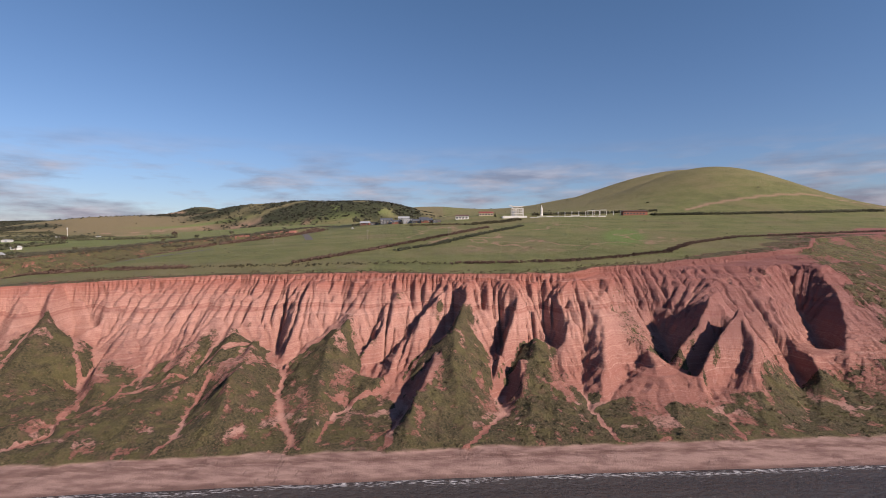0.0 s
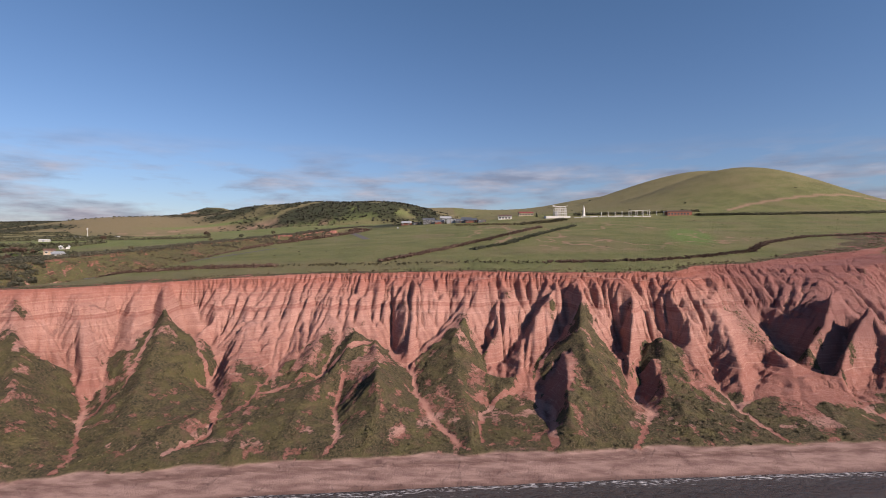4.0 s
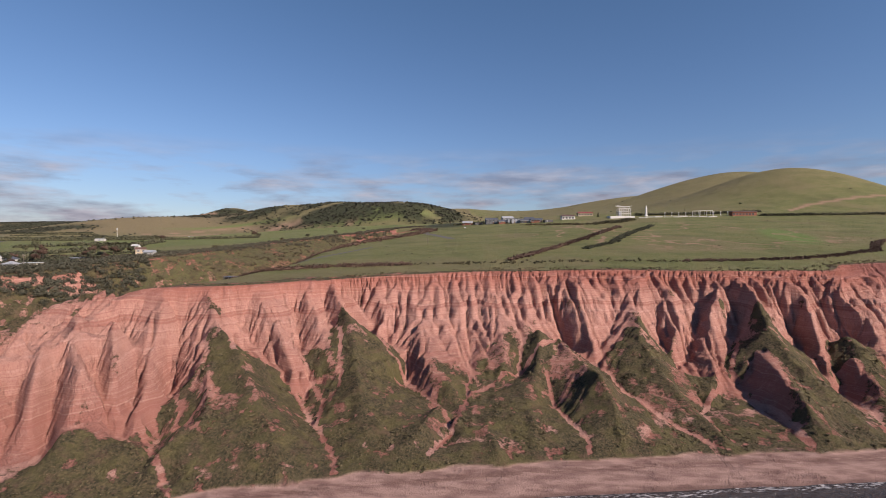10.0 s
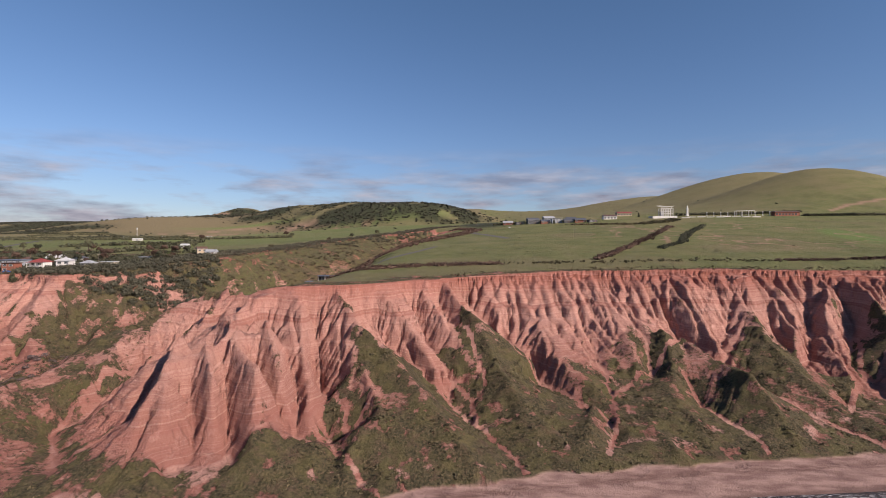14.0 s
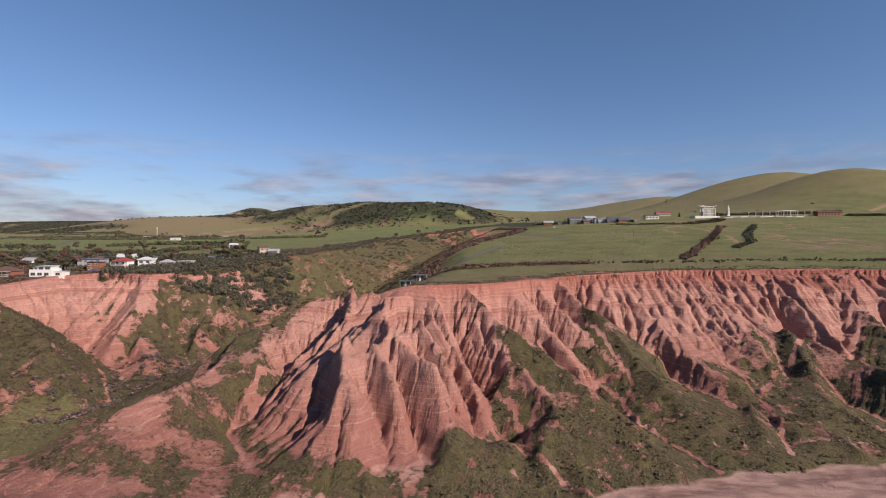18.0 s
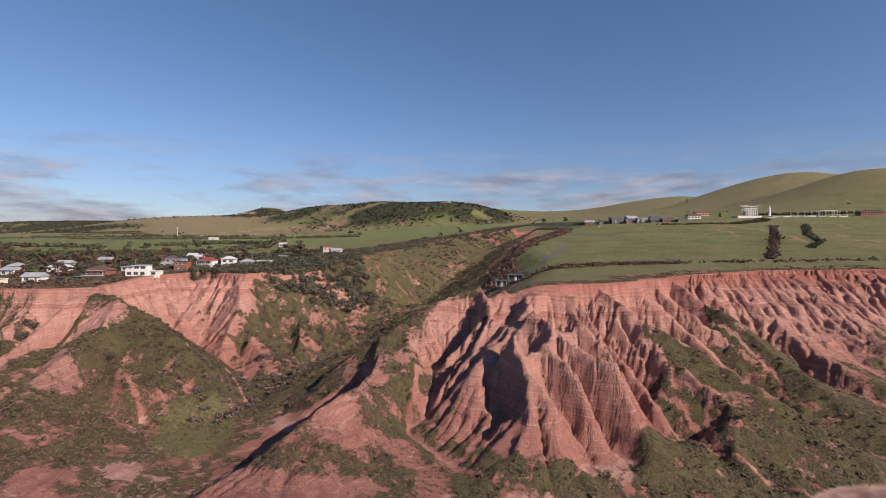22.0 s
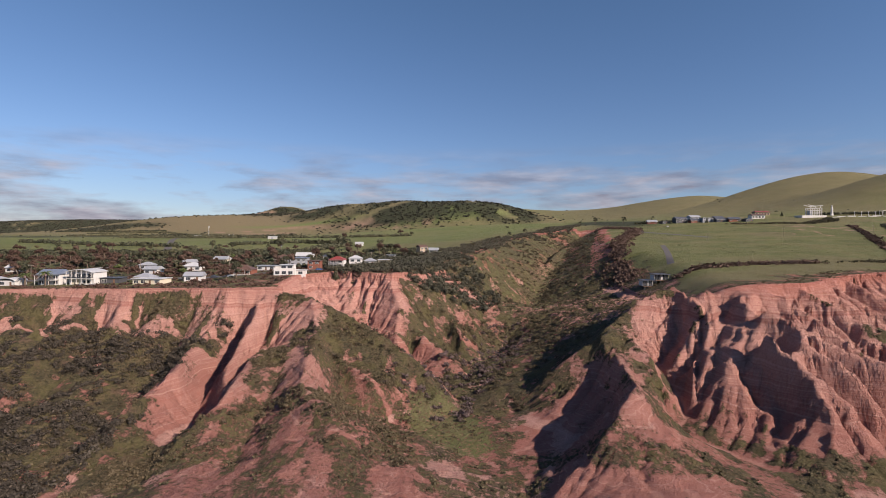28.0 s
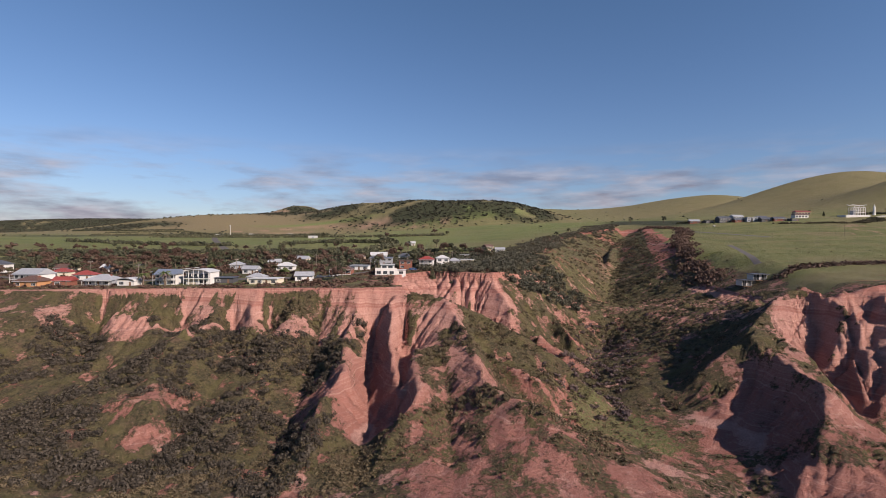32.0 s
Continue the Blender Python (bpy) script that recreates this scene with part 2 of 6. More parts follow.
def leaf_material(name, a, b, c):
    n = Nodes(name, 0.75)
    r = n.math("ADD", n.math("MULTIPLY", n.island(), 0.6), n.math("MULTIPLY", n.noise(n.position(), 0.12, 3), 0.55))
    r = n.math("ADD", r, n.math("MULTIPLY", n.math("SUBTRACT", n.random(), 0.5), 0.5))
    return n.done(n.ramp(r, (0.25, a), (0.6, b), (0.95, c)))


def bark_material():
    n = Nodes("bark", 0.9)
    c = n.ramp(n.noise(n.position(3, 3, 0.6), 2.0, 5), (0.3, (0.07, 0.05, 0.035)), (0.7, (0.20, 0.15, 0.11)))
    n.relief(n.noise(n.position(4, 4, 0.7), 3.0, 4), 0.7, 0.05)
    return n.done(c)


def glass_material():
    n = Nodes("window_glass", 0.08)
    n.bsdf.inputs["Specular IOR Level"].default_value = 0.8
    return n.done(n.mix(n.noise(n.position(), 0.6, 2), (0.02, 0.025, 0.03), (0.06, 0.065, 0.07)))


def asphalt_material():
    n = Nodes("asphalt", 0.9)
    p = n.position()
    c = n.mix(n.noise(p, 6, 4), (0.07, 0.065, 0.065), (0.13, 0.12, 0.115))
    n.relief(n.noise(p, 20, 3), 0.3, 0.02)
    return n.done(n.mix(n.span(n.noise(p, 0.3, 3), 0.5, 0.7, 0, 0.5), c, (0.16, 0.11, 0.085)))


WHITE, CREAM, TAN, GREYW = plain("white_paint", (0.62, 0.60, 0.57)), plain("cream_render", (0.62, 0.55, 0.42)), plain("tan_render", (0.42, 0.33, 0.23)), plain("grey_cladding", (0.30, 0.31, 0.33))
BRICK, ORANGE, DARKW, BROWNW = plain("red_brick", (0.24, 0.095, 0.065), 0.9, 0.2, 6), plain("orange_brick", (0.45, 0.23, 0.11), 0.9, 0.15, 6), plain("dark_cladding", (0.075, 0.075, 0.08)), plain("brown_timber", (0.17, 0.10, 0.065), 0.8)
R_GREY, R_DARK, R_RED, R_WHITE, R_BLUE, R_BROWN = (ribbed("grey_roofing", (0.33, 0.34, 0.36)), ribbed("charcoal_roofing", (0.085, 0.09, 0.105)), ribbed("red_roofing", (0.27, 0.06, 0.05)),
    ribbed("pale_roofing", (0.52, 0.52, 0.52)), ribbed("blue_grey_roofing", (0.16, 0.19, 0.25)), ribbed("brown_roofing", (0.13, 0.075, 0.055)))
GLASS, BARK, ASPHALT = glass_material(), bark_material(), asphalt_material()
STEEL, STONE = plain("galvanised_steel", (0.5, 0.5, 0.5), 0.4, 0.1, 3, 0.6), plain("white_stone", (0.58, 0.56, 0.53), 0.7, 0.12)
POLE = plain("weathered_pole", (0.22, 0.18, 0.15), 0.9)
PLASTER = plain("pale_concrete", (0.52, 0.50, 0.47), 0.8)
TYRE = plain("tyre_rubber", (0.03, 0.03, 0.03), 0.8)
LEAF_DARK = leaf_material("dark_leaves", (0.034, 0.036, 0.022), (0.066, 0.068, 0.038), (0.115, 0.105, 0.06))
LEAF_RUST = leaf_material("rusty_leaves", (0.0462, 0.0264, 0.0198), (0.0858, 0.0495, 0.0363), (0.125, 0.0825, 0.0594))
LEAF_SCRUB = leaf_material("heath_leaves", (0.04, 0.038, 0.02), (0.088, 0.074, 0.038), (0.155, 0.118, 0.068))
LEAF_BRIGHT = leaf_material("fresh_leaves", (0.05, 0.065, 0.022), (0.085, 0.105, 0.034), (0.13, 0.15, 0.055))
LEAF_GREY = leaf_material("dry_bush_twigs", (0.085, 0.06, 0.055), (0.14, 0.10, 0.095), (0.20, 0.15, 0.14))
LEAF_BROWN = leaf_material("brown_green_leaves", (0.04, 0.032, 0.02), (0.08, 0.0616, 0.0352), (0.132, 0.1, 0.0592))
LEAF_WOOD = leaf_material("coastal_wood_leaves", (0.036, 0.029, 0.021), (0.075, 0.061, 0.046), (0.13, 0.104, 0.082))
LEAF_HILL = leaf_material("hill_wood_leaves", (0.035, 0.036, 0.025), (0.065, 0.062, 0.042), (0.10, 0.09, 0.06))
# ---- the lie of the land ----
# outline of the high ground where it breaks off: x, y (seaward edge of the plateau, then round the ravine, then the town's edge)
EDGE = [(8000, 1200), (700, 470), (420, 430), (300, 395), (262, 350), (205, 322), (150, 300), (121, 286), (88, 280), (70, 262), (40, 262), (10, 262),
        (-50, 270), (-85, 268), (-120, 268), (-145, 263), (-165, 257), (-179, 251), (-190, 246), (-188, 240), (-205, 234), (-212, 224), (-226, 212), (-250, 206), (-266, 206), (-277, 212), (-285, 223), (-282, 242),
        (-274, 266), (-268, 330), (-262, 400), (-232, 500), (-200, 585), (-175, 650), (-215, 665), (-262, 620), (-305, 548), (-345, 420), (-372, 345), (-390, 305), (-408, 284),
        (-425, 291), (-443, 300), (-461, 281), (-460, 244), (-452, 229), (-474, 223), (-503, 227), (-522, 225), (-545, 226), (-580, 226), (-640, 222), (-760, 225), (-1000, 280), (-8000, 900)]
# valley floors: (x, y, z) ..., and how steeply their sides rise
VALLEYS = [
    ([(-352, 70, -1), (-362, 118, 0.5), (-376, 151, 1), (-388, 172, 2), (-380, 205, 2.8), (-358, 245, 5), (-338, 300, 8), (-318, 350, 16), (-300, 405, 28),
      (-272, 470, 44), (-240, 560, 60), (-200, 650, 74)], 0.78),
]
SHORE = [(-1000, 60), (-420, 70), (-300, 92), (-240, 106), (-170, 126), (-110, 136), (-60, 141), (-10, 145), (40, 149), (140, 155), (300, 172), (900, 240)]
# how far the ground has fallen at so many metres outside the edge
FALL = [(0, 0), (3.0, 2.4), (13, 6.3), (25, 9.5), (38, 14.5), (45, 21), (51, 28), (57, 34), (64, 36), (84, 37.5), (95, 41), (103, 45.5), (111, 50), (120, 54), (200, 84)]
# how the fall is squeezed along the coast, so that the slope meets the beach where it does
REACH = [(-330, 1.0), (-230, 1.08), (-190, 1.1), (-145, 0.92), (-100, 0.95), (-50, 0.96), (0, 1.05), (60, 1.3), (90, 1.05), (165, 0.8), (240, 0.62)]
# ---- crests and gullies of the coast ----
# each line goes from its top downwards: x, y, z and how far heath covers it there (0 bare clay, 1 grown over)
LINES = []


def crest(*way):
    """A rib or spur: the barer, the sharper it stands."""
    LINES.append((way, 1.6, 0.8))


def gully(*way, deep=3.4):
    """A cut: the barer its walls, the deeper."""
    LINES.append((way, -deep, -0.4 * deep))


# the eastern cliffs
crest((11, 250, 54.3, 0), (12, 240, 45.6, 0), (5, 218, 30.4, 1), (4, 203, 21.6, 1), (7, 188, 12.3, 1), (8, 167, 4.4, 1))
gully((-3, 247, 45.4, 0.4), (-10, 229, 31, 0), (-18, 213, 19.1, 0), (-18, 198, 11.4, 0), (-16, 185, 4.6, 0.3), (-17, 163, 2.2, 0.3))
gully((32, 240, 34.6, 0), (24, 226, 25.8, 0), (21, 213, 16.7, 0), (23, 200, 10.8, 0))
gully((46, 243, 39.7, 0), (33, 226, 23.7, 0), (28, 214, 16.4, 0), (23, 200, 10.8, 0), (24, 187, 9.8, 0.3), (17, 176, 6.9, 0.5), (8, 161, 3.1, 0.3), deep=7)
crest((32, 255, 55.1, 0), (38, 243, 45.3, 0), (34, 232, 35.8, 0), (26, 217, 23.1, 0), (23, 207, 15.8, 0))
crest((34, 209, 22.5, 0), (33, 203, 16.9, 0), (32, 194, 12.6, 0.2))
crest((42, 222, 27.1, 1), (40, 209, 20.1, 1), (36, 194, 10.4, 1), (29, 165, 3.3, 1))
gully((64, 226, 28.9, 0), (59, 204, 14.3, 0.2), (57, 189, 7.6, 0.3), (60, 166, 2.9, 0.3))
crest((68, 258, 55.2, 0), (58, 246, 45, 0), (59, 231, 33.3, 0), (53, 212, 19.4, 0.1), (46, 196, 9.7, 1), (39, 167, 3.5, 1))
gully((61, 246, 40.7, 0), (51, 235, 27.2, 0), (45, 222, 16.9, 0.3))
gully((96, 230, 25.5, 0.1), (78, 208, 16.8, 0), (67, 197, 11.7, 0.2), (57, 188, 7.5, 0.4))
crest((90, 262, 51.7, 0), (77, 243, 39.7, 0), (75, 228, 31.2, 0), (70, 209, 20.1, 0), (64, 197, 11.7, 0.2))
crest((93, 222, 23.3, 0), (91, 207, 15.8, 0), (93, 194, 10.4, 0.2), (83, 170, 4.2, 1))
gully((85, 256, 41.5, 0.3), (94, 243, 31.3, 0.9), (102, 226, 18.5, 0.8), (107, 214, 15.2, 0.6), (107, 189, 9.3, 0.5), (104, 168, 3.1, 0.4))
gully((112, 268, 47.2, 0), (110, 250, 33.1, 0), (107, 228, 23.3, 0), (107, 214, 16.4, 0), deep=7)
crest((133, 238, 48, 0), (126, 232, 44.1, 0), (116, 224, 33.2, 0), (105, 217, 22.7, 0))
gully((130, 227, 36.6, 0), (115, 217, 24.4, 0), (106, 212, 16.9, 0), deep=7)
crest((132, 219, 42.1, 0), (118, 211, 29.4, 0), (106, 203, 16.9, 0), (105, 197, 11.7, 0))
gully((133, 216, 30.9, 0), (117, 205, 17.6, 0), (107, 192, 9.9, 0.2))
crest((131, 219, 42.1, 0), (134, 210, 29.6, 0), (128, 201, 17.5, 0), (126, 194, 10.4, 0.5), (116, 175, 4.3, 1))
gully((176, 252, 29.9, 0), (165, 227, 15.7, 0.1), (153, 206, 6.6, 0.8), (134, 180, 0.2, 1))
crest((174, 262, 43.3, 0), (167, 240, 29.1, 0), (165, 216, 15.9, 0), (159, 204, 7.2, 0.6), (137, 178, 0, 1))
crest((141, 262, 49.3, 0), (168, 262, 43.3, 0), (200, 300, 61.5, 0.2))
crest((224, 294, 64.4, 0.1), (216, 280, 51, 0), (214, 266, 42.8, 0), (201, 246, 30.9, 0), (183, 222, 16.9, 0.1), (170, 206, 6.6, 0.8))
gully((203, 282, 41.1, 0), (195, 258, 27.4, 0), (187, 238, 15.7, 0))
# the long middle face and its grassed spurs
gully((-189, 247, 49.5, 0), (-173, 229, 32.4, 0), (-151, 204, 18.1, 0.1), (-140, 188, 13.8, 0.3), (-133, 167, 11.3, 0), (-141, 152, 5, 0), deep=7)
gully((-128, 240, 38.9, 0), (-124, 213, 23.1, 0), (-127, 187, 13.7, 0), (-133, 167, 11.3, 0))
gully((-95, 232, 30.8, 0.1), (-85, 224, 22.8, 0.4), (-101, 209, 17, 0.1), (-115, 200, 15.2, 0.5), (-127, 187, 13.7, 0.2))
crest((-152, 262, 47.8, 0), (-148, 236, 34, 0), (-146, 213, 23.1, 0), (-142, 200, 18, 0.4), (-133, 189, 13.5, 0.9))
crest((-112, 262, 48, 0), (-111, 236, 34.1, 0), (-111, 213, 23.2, 0.4), (-113, 204, 18.2, 0.8))
gully((-83, 250, 42, 0), (-79, 231, 24.5, 0), (-68, 211, 19, 0), (-65, 196, 13.8, 0), (-61, 184, 11.4, 0.2), (-56, 172, 5.2, 0.1), (-47, 158, 3.9, 0))
gully((-49, 247, 39.6, 0), (-66, 226, 26.8, 0), (-68, 212, 19.4, 0))
crest((-66, 258, 52.5, 0), (-72, 243, 38.6, 0), (-71, 232, 30.9, 0), (-71, 220, 24.2, 0))
crest((-86, 222, 26.3, 0.6), (-82, 203, 20.9, 0.7), (-79, 182, 20.2, 0.5), (-78, 173, 13.6, 0.5), (-80, 159, 4.8, 1))
crest((-95, 222, 29.7, 1), (-98, 205, 20.3, 1), (-106, 187, 12, 1), (-108, 160, 6.1, 1))
gully((-95, 200, 17, 0), (-96, 184, 10.5, 0.1), (-90, 167, 7.4, 0), (-91, 154, 5.1, 0))
crest((-34, 262, 54.1, 0), (-41, 246, 38.3, 0), (-51, 218, 26.2, 1), (-50, 200, 17.2, 1), (-47, 183, 9.3, 0.9), (-46, 163, 5, 1))
gully((-32, 248, 40.9, 0), (-36, 229, 25, 0), (-36, 214, 17.1, 0), (-22, 206, 13.8, 0.2), (-41, 186, 6.2, 0.2), (-42, 164, 3.7, 0.2))
gully((-8, 252, 41.9, 0), (-22, 232, 27.1, 0), (-35, 214, 17.6, 0))
crest((-22, 254, 46, 0), (-25, 238, 34, 0), (-36, 221, 22.8, 0))
crest((0, 252, 47.6, 0), (-11, 237, 34.2, 0), (-19, 220, 21.9, 0), (-23, 210, 15.8, 0), (-34, 194, 10, 0.8))
gully((15, 246, 38.5, 0), (-2, 229, 25.1, 0), (-15, 212, 16.5, 0), (-17, 198, 11.3, 0), (-17, 180, 6.3, 0.2), (-19, 160, 3.6, 0.2))
crest((-4, 213, 23.4, 0), (-5, 201, 19.3, 0), (-8, 190, 15.6, 0), (-10, 180, 14.1, 0.3), (-12, 168, 8.8, 1))
crest((14, 258, 52.7, 0), (19, 245, 41.4, 0), (2, 217, 28, 1), (2, 197, 15.9, 1), (-2, 170, 6.1, 1))
crest((-176, 215, 34.7, 1), (-171, 194, 22.8, 1), (-163, 173, 12.4, 1), (-152, 156, 5.8, 1))
crest((-188, 238, 50.2, 0), (-182, 226, 40.5, 0.15), (-176, 215, 34.7, 1))
gully((-228, 214, 49.6, 0), (-207, 200, 32.5, 0), (-188, 183, 15.1, 0.2), (-178, 168, 8.3, 0.4), (-170, 155, 6.2, 0.2), (-166, 143, 2.4, 0.1), deep=7)
crest((-219, 220, 49.1, 0), (-205, 206, 36.1, 0), (-193, 190, 21.6, 0))
crest((-233, 206, 47.6, 0), (-223, 194, 38, 0.15), (-212, 182, 30.1, 1), (-199, 166, 20.2, 1), (-188, 151, 12.9, 1), (-180, 140, 6.2, 1))
crest((-208, 228, 46.6, 0), (-197, 206, 29.1, 0), (-189, 191, 19.2, 0))
gully((-209, 230, 38.6, 0), (-191, 200, 21.3, 0.2), (-180, 182, 14.4, 0.2), (-178, 168, 8.3, 0.4))
crest((-200, 233, 46.2, 0), (-185, 208, 28.8, 0), (-175, 188, 16.9, 0))
gully((-194, 239, 46.9, 0), (-180, 212, 28, 0.2), (-174, 186, 14.3, 0.5))
crest((-171, 256, 49.7, 0), (-164, 236, 34, 0), (-166, 222, 26.1, 0.1), (-155, 208, 19.5, 0))
gully((-185, 254, 51.3, 0), (-166, 234, 30.3, 0.1), (-150, 212, 19.7, 0.5), (-140, 188, 13.8, 0.3))
crest((-138, 176, 11.4, 0.9), (-143, 162, 8.8, 1), (-148, 155, 6.3, 1))
crest((-175, 165, 7.6, 0.8), (-166, 162, 7, 1), (-157, 149, 3.7, 1))
crest((-122, 172, 8.9, 1), (-120, 153, 5.5, 1))
# the south-east side of the headland
gully((-265, 197, 48.1, 0), (-250, 178, 39.6, 0), (-240, 165, 29, 0), (-234, 159, 20, 0), (-226, 154, 11.9, 0.2), (-215, 140, 7.5, 0.1), (-206, 129, 5.1, 0.1), deep=13)
gully((-253, 173, 37.6, 0), (-245, 163, 29.5, 0), (-239, 156, 19.2, 0), (-234, 155, 14.9, 0), deep=13)
crest((-251, 177, 41.8, 0), (-244, 167, 32.2, 0), (-239, 158, 22, 0))
crest((-266, 180, 44.2, 0), (-256, 165, 34.4, 0), (-245, 154, 30.6, 0), (-243, 149, 23, 0), (-243, 144, 15.9, 0.1), (-240, 138, 11.3, 0.9))
gully((-262, 168, 37.5, 0), (-255, 155, 26.2, 0), (-252, 146, 14.3, 0.2), (-245, 137, 7.2, 0.2))
crest((-265, 163, 36.2, 0), (-258, 152, 28.7, 0), (-255, 146, 19.1, 0.1))
crest((-275, 166, 37.8, 0), (-273, 152, 29.3, 0), (-267, 143, 21.6, 0), (-268, 135, 13.2, 0.2), (-262, 128, 8.5, 0.9))
gully((-269, 161, 33.4, 0), (-261, 148, 21.6, 0), (-258, 138, 11.2, 0.2), (-264, 129, 6.6, 0.2))
crest((-246, 200, 46.1, 0), (-241, 182, 33, 0), (-234, 166, 21.5, 0), (-231, 157, 16.3, 0.3))
gully((-245, 206, 46.6, 0), (-236, 188, 33.9, 0), (-231, 175, 22.8, 0), (-221, 165, 17.2, 0.1), (-218, 152, 10.5, 0.2), (-219, 145, 8.4, 0.2), deep=7)
crest((-233, 208, 47.6, 0), (-228, 191, 33.4, 0), (-220, 176, 26.4, 0), (-212, 165, 20, 0.1), (-208, 155, 14.5, 1))
gully((-221, 206, 37.6, 0), (-215, 188, 27.8, 0.1), (-208, 176, 21.6, 0.7), (-215, 160, 14.4, 0.3), (-218, 152, 10.5, 0.2))
crest((-214, 151, 12.5, 1), (-217, 136, 4.8, 1))
crest((-226, 148, 10.4, 1), (-226, 134, 5.7, 1))
# the headland, its west ridge and the ravine
crest((-282, 218, 49.3, 0), (-279, 190, 39, 0), (-293, 177, 25.3, 0), (-299, 165, 17.2, 0.1))
gully((-279, 210, 43, 0), (-300, 189, 26.7, 0), (-306, 175, 13.1, 0.2), (-307, 154, 12.2, 0.2), (-297, 142, 8.6, 0.2), (-290, 132, 7.6, 0.2))
gully((-266, 202, 46.2, 0), (-284, 185, 31.6, 0), (-299, 173, 22.4, 0), (-307, 166, 13.6, 0.1))
crest((-270, 210, 50, 0), (-281, 196, 38.1, 0), (-295, 184, 27.6, 0))
crest((-259, 200, 48.3, 0), (-274, 180, 34.6, 0), (-280, 166, 26.2, 0), (-285, 154, 17.4, 0))
gully((-258, 188, 42.5, 0), (-268, 170, 34.6, 0), (-277, 158, 26.5, 0), (-281, 151, 20.1, 0), (-291, 141, 10.9, 0.3))
crest((-274, 180, 34.6, 0), (-287, 168, 25.6, 0), (-294, 158, 17.7, 0))
crest((-273, 152, 28.9, 0), (-273, 146, 24.8, 0), (-274, 141, 18.7, 0), (-279, 134, 12.4, 0.4))
crest((-282, 218, 48.6, 0.2), (-297, 212, 41.5, 0.3), (-311, 203, 34.6, 0.3), (-322, 191, 30, 0.3), (-320, 172, 24.4, 0.4), (-322, 151, 23.1, 0.4), (-326, 146, 23, 0.2), (-340, 132, 14.5, 0.2), (-348, 121, 9.7, 0.3))
crest((-311, 203, 34.6, 0.3), (-307, 178, 25.7, 0.5), (-307, 166, 18.7, 0.4))
gully((-310, 172, 24.5, 0.9), (-313, 158, 19.3, 0.8), (-311, 146, 13.5, 0.8), (-303, 134, 7.9, 0.8))
# the ravine floor and the slopes below the town
gully((-324, 166, 18.4, 0.6), (-342, 152, 9, 0.3), (-358, 134, 3.5, 0.9))
crest((-321, 192, 29.4, 0.7), (-334, 191, 21.4, 0.9), (-346, 188, 11.6, 0.9), (-355, 182, 4.2, 0.9))
crest((-322, 182, 19.6, 0.5), (-335, 172, 11.7, 0.1), (-353, 156, 3.9, 0.1), (-360, 146, 1.6, 0.5))
crest((-348, 194, 9.8, 0.9), (-317, 222, 23.9, 0.9), (-286, 240, 39.4, 0.9))
crest((-342, 131, 13, 0.2), (-353, 121, 7.9, 0.3), (-360, 108, 3.9, 0.6))
gully((-361, 112, 5.1, 0.8), (-358, 134, 3.3, 0.9), (-372, 152, 1.2, 0.9), (-386, 166, 2.8, 0.9), (-384, 186, 3.8, 0.9), (-376, 204, 6.6, 0.9), (-362, 244, 8.3, 0.8), (-342, 290, 7, 0.9))
crest((-444, 226, 44.5, 0), (-438, 223, 42.6, 0.1), (-427, 194, 32, 0.3), (-425, 170, 25.9, 0.5), (-423, 154, 21.3, 0.4), (-411, 141, 20.8, 0.5), (-406, 128, 15.3, 0.85), (-401, 116, 10.1, 0.9))
gully((-422, 200, 27.6, 1), (-416, 172, 16, 1), (-401, 162, 9.2, 1), (-386, 166, 2.8, 0.9))
crest((-447, 192, 26.8, 0.1), (-447, 172, 23.4, 0.1), (-443, 154, 21.2, 0), (-449, 143, 13.4, 0.4), (-454, 133, 7, 0.8))
gully((-437, 180, 23.4, 1), (-434, 155, 15.8, 1), (-434, 132, 7.6, 1))
crest((-474, 219, 40.1, 0), (-474, 211, 29.8, 0), (-476, 199, 27, 0), (-469, 172, 23.1, 0), (-473, 163, 17.6, 0), (-473, 154, 15.9, 0.5), (-473, 133, 8.3, 0.6), (-473, 124, 4.2, 0.8))
gully((-468, 222, 39, 0), (-464, 204, 26.5, 0), (-462, 172, 18.5, 0), (-459, 155, 12.2, 0.1), (-459, 142, 8.3, 0.9), (-458, 126, 3.3, 1), deep=7)
crest((-459, 219, 40.7, 0), (-458, 205, 33.2, 0), (-455, 187, 25.8, 0), (-454, 176, 23.7, 0), (-450, 163, 18.4, 0))
gully((-452, 214, 34.2, 0), (-450, 182, 22.8, 0), (-453, 160, 14, 0), deep=7)
crest((-503, 224, 42.3, 0), (-499, 213, 31.6, 0.4), (-500, 201, 25.7, 0.35), (-503, 178, 14.6, 0.45), (-506, 153, 8.9, 0.7), (-511, 137, 4.4, 0.7), (-512, 128, 1.9, 0.8))
gully((-491, 224, 36.1, 0.6), (-487, 190, 16.4, 1), (-487, 164, 8.8, 1), (-482, 140, 3.5, 1), (-483, 128, 0.6, 1), deep=7)
gully((-522, 203, 25.2, 0.6), (-516, 176, 14.1, 1), (-516, 155, 6.7, 1), (-517, 137, 0.2, 0.9))
crest((-537, 199, 31.4, 0), (-542, 182, 22.2, 0.8), (-523, 155, 15.6, 0.2), (-524, 146, 8.6, 0.2), (-521, 139, 3.7, 0.8))
crest((-520, 222, 39.9, 0), (-516, 209, 32.2, 0), (-515, 203, 26.8, 0.2))
crest((-535, 222, 37.3, 0.1), (-532, 210, 31.9, 0), (-531, 203, 27.4, 0.3))
gully((-529, 224, 35.9, 0.2), (-523, 208, 27.6, 0.3), deep=7)
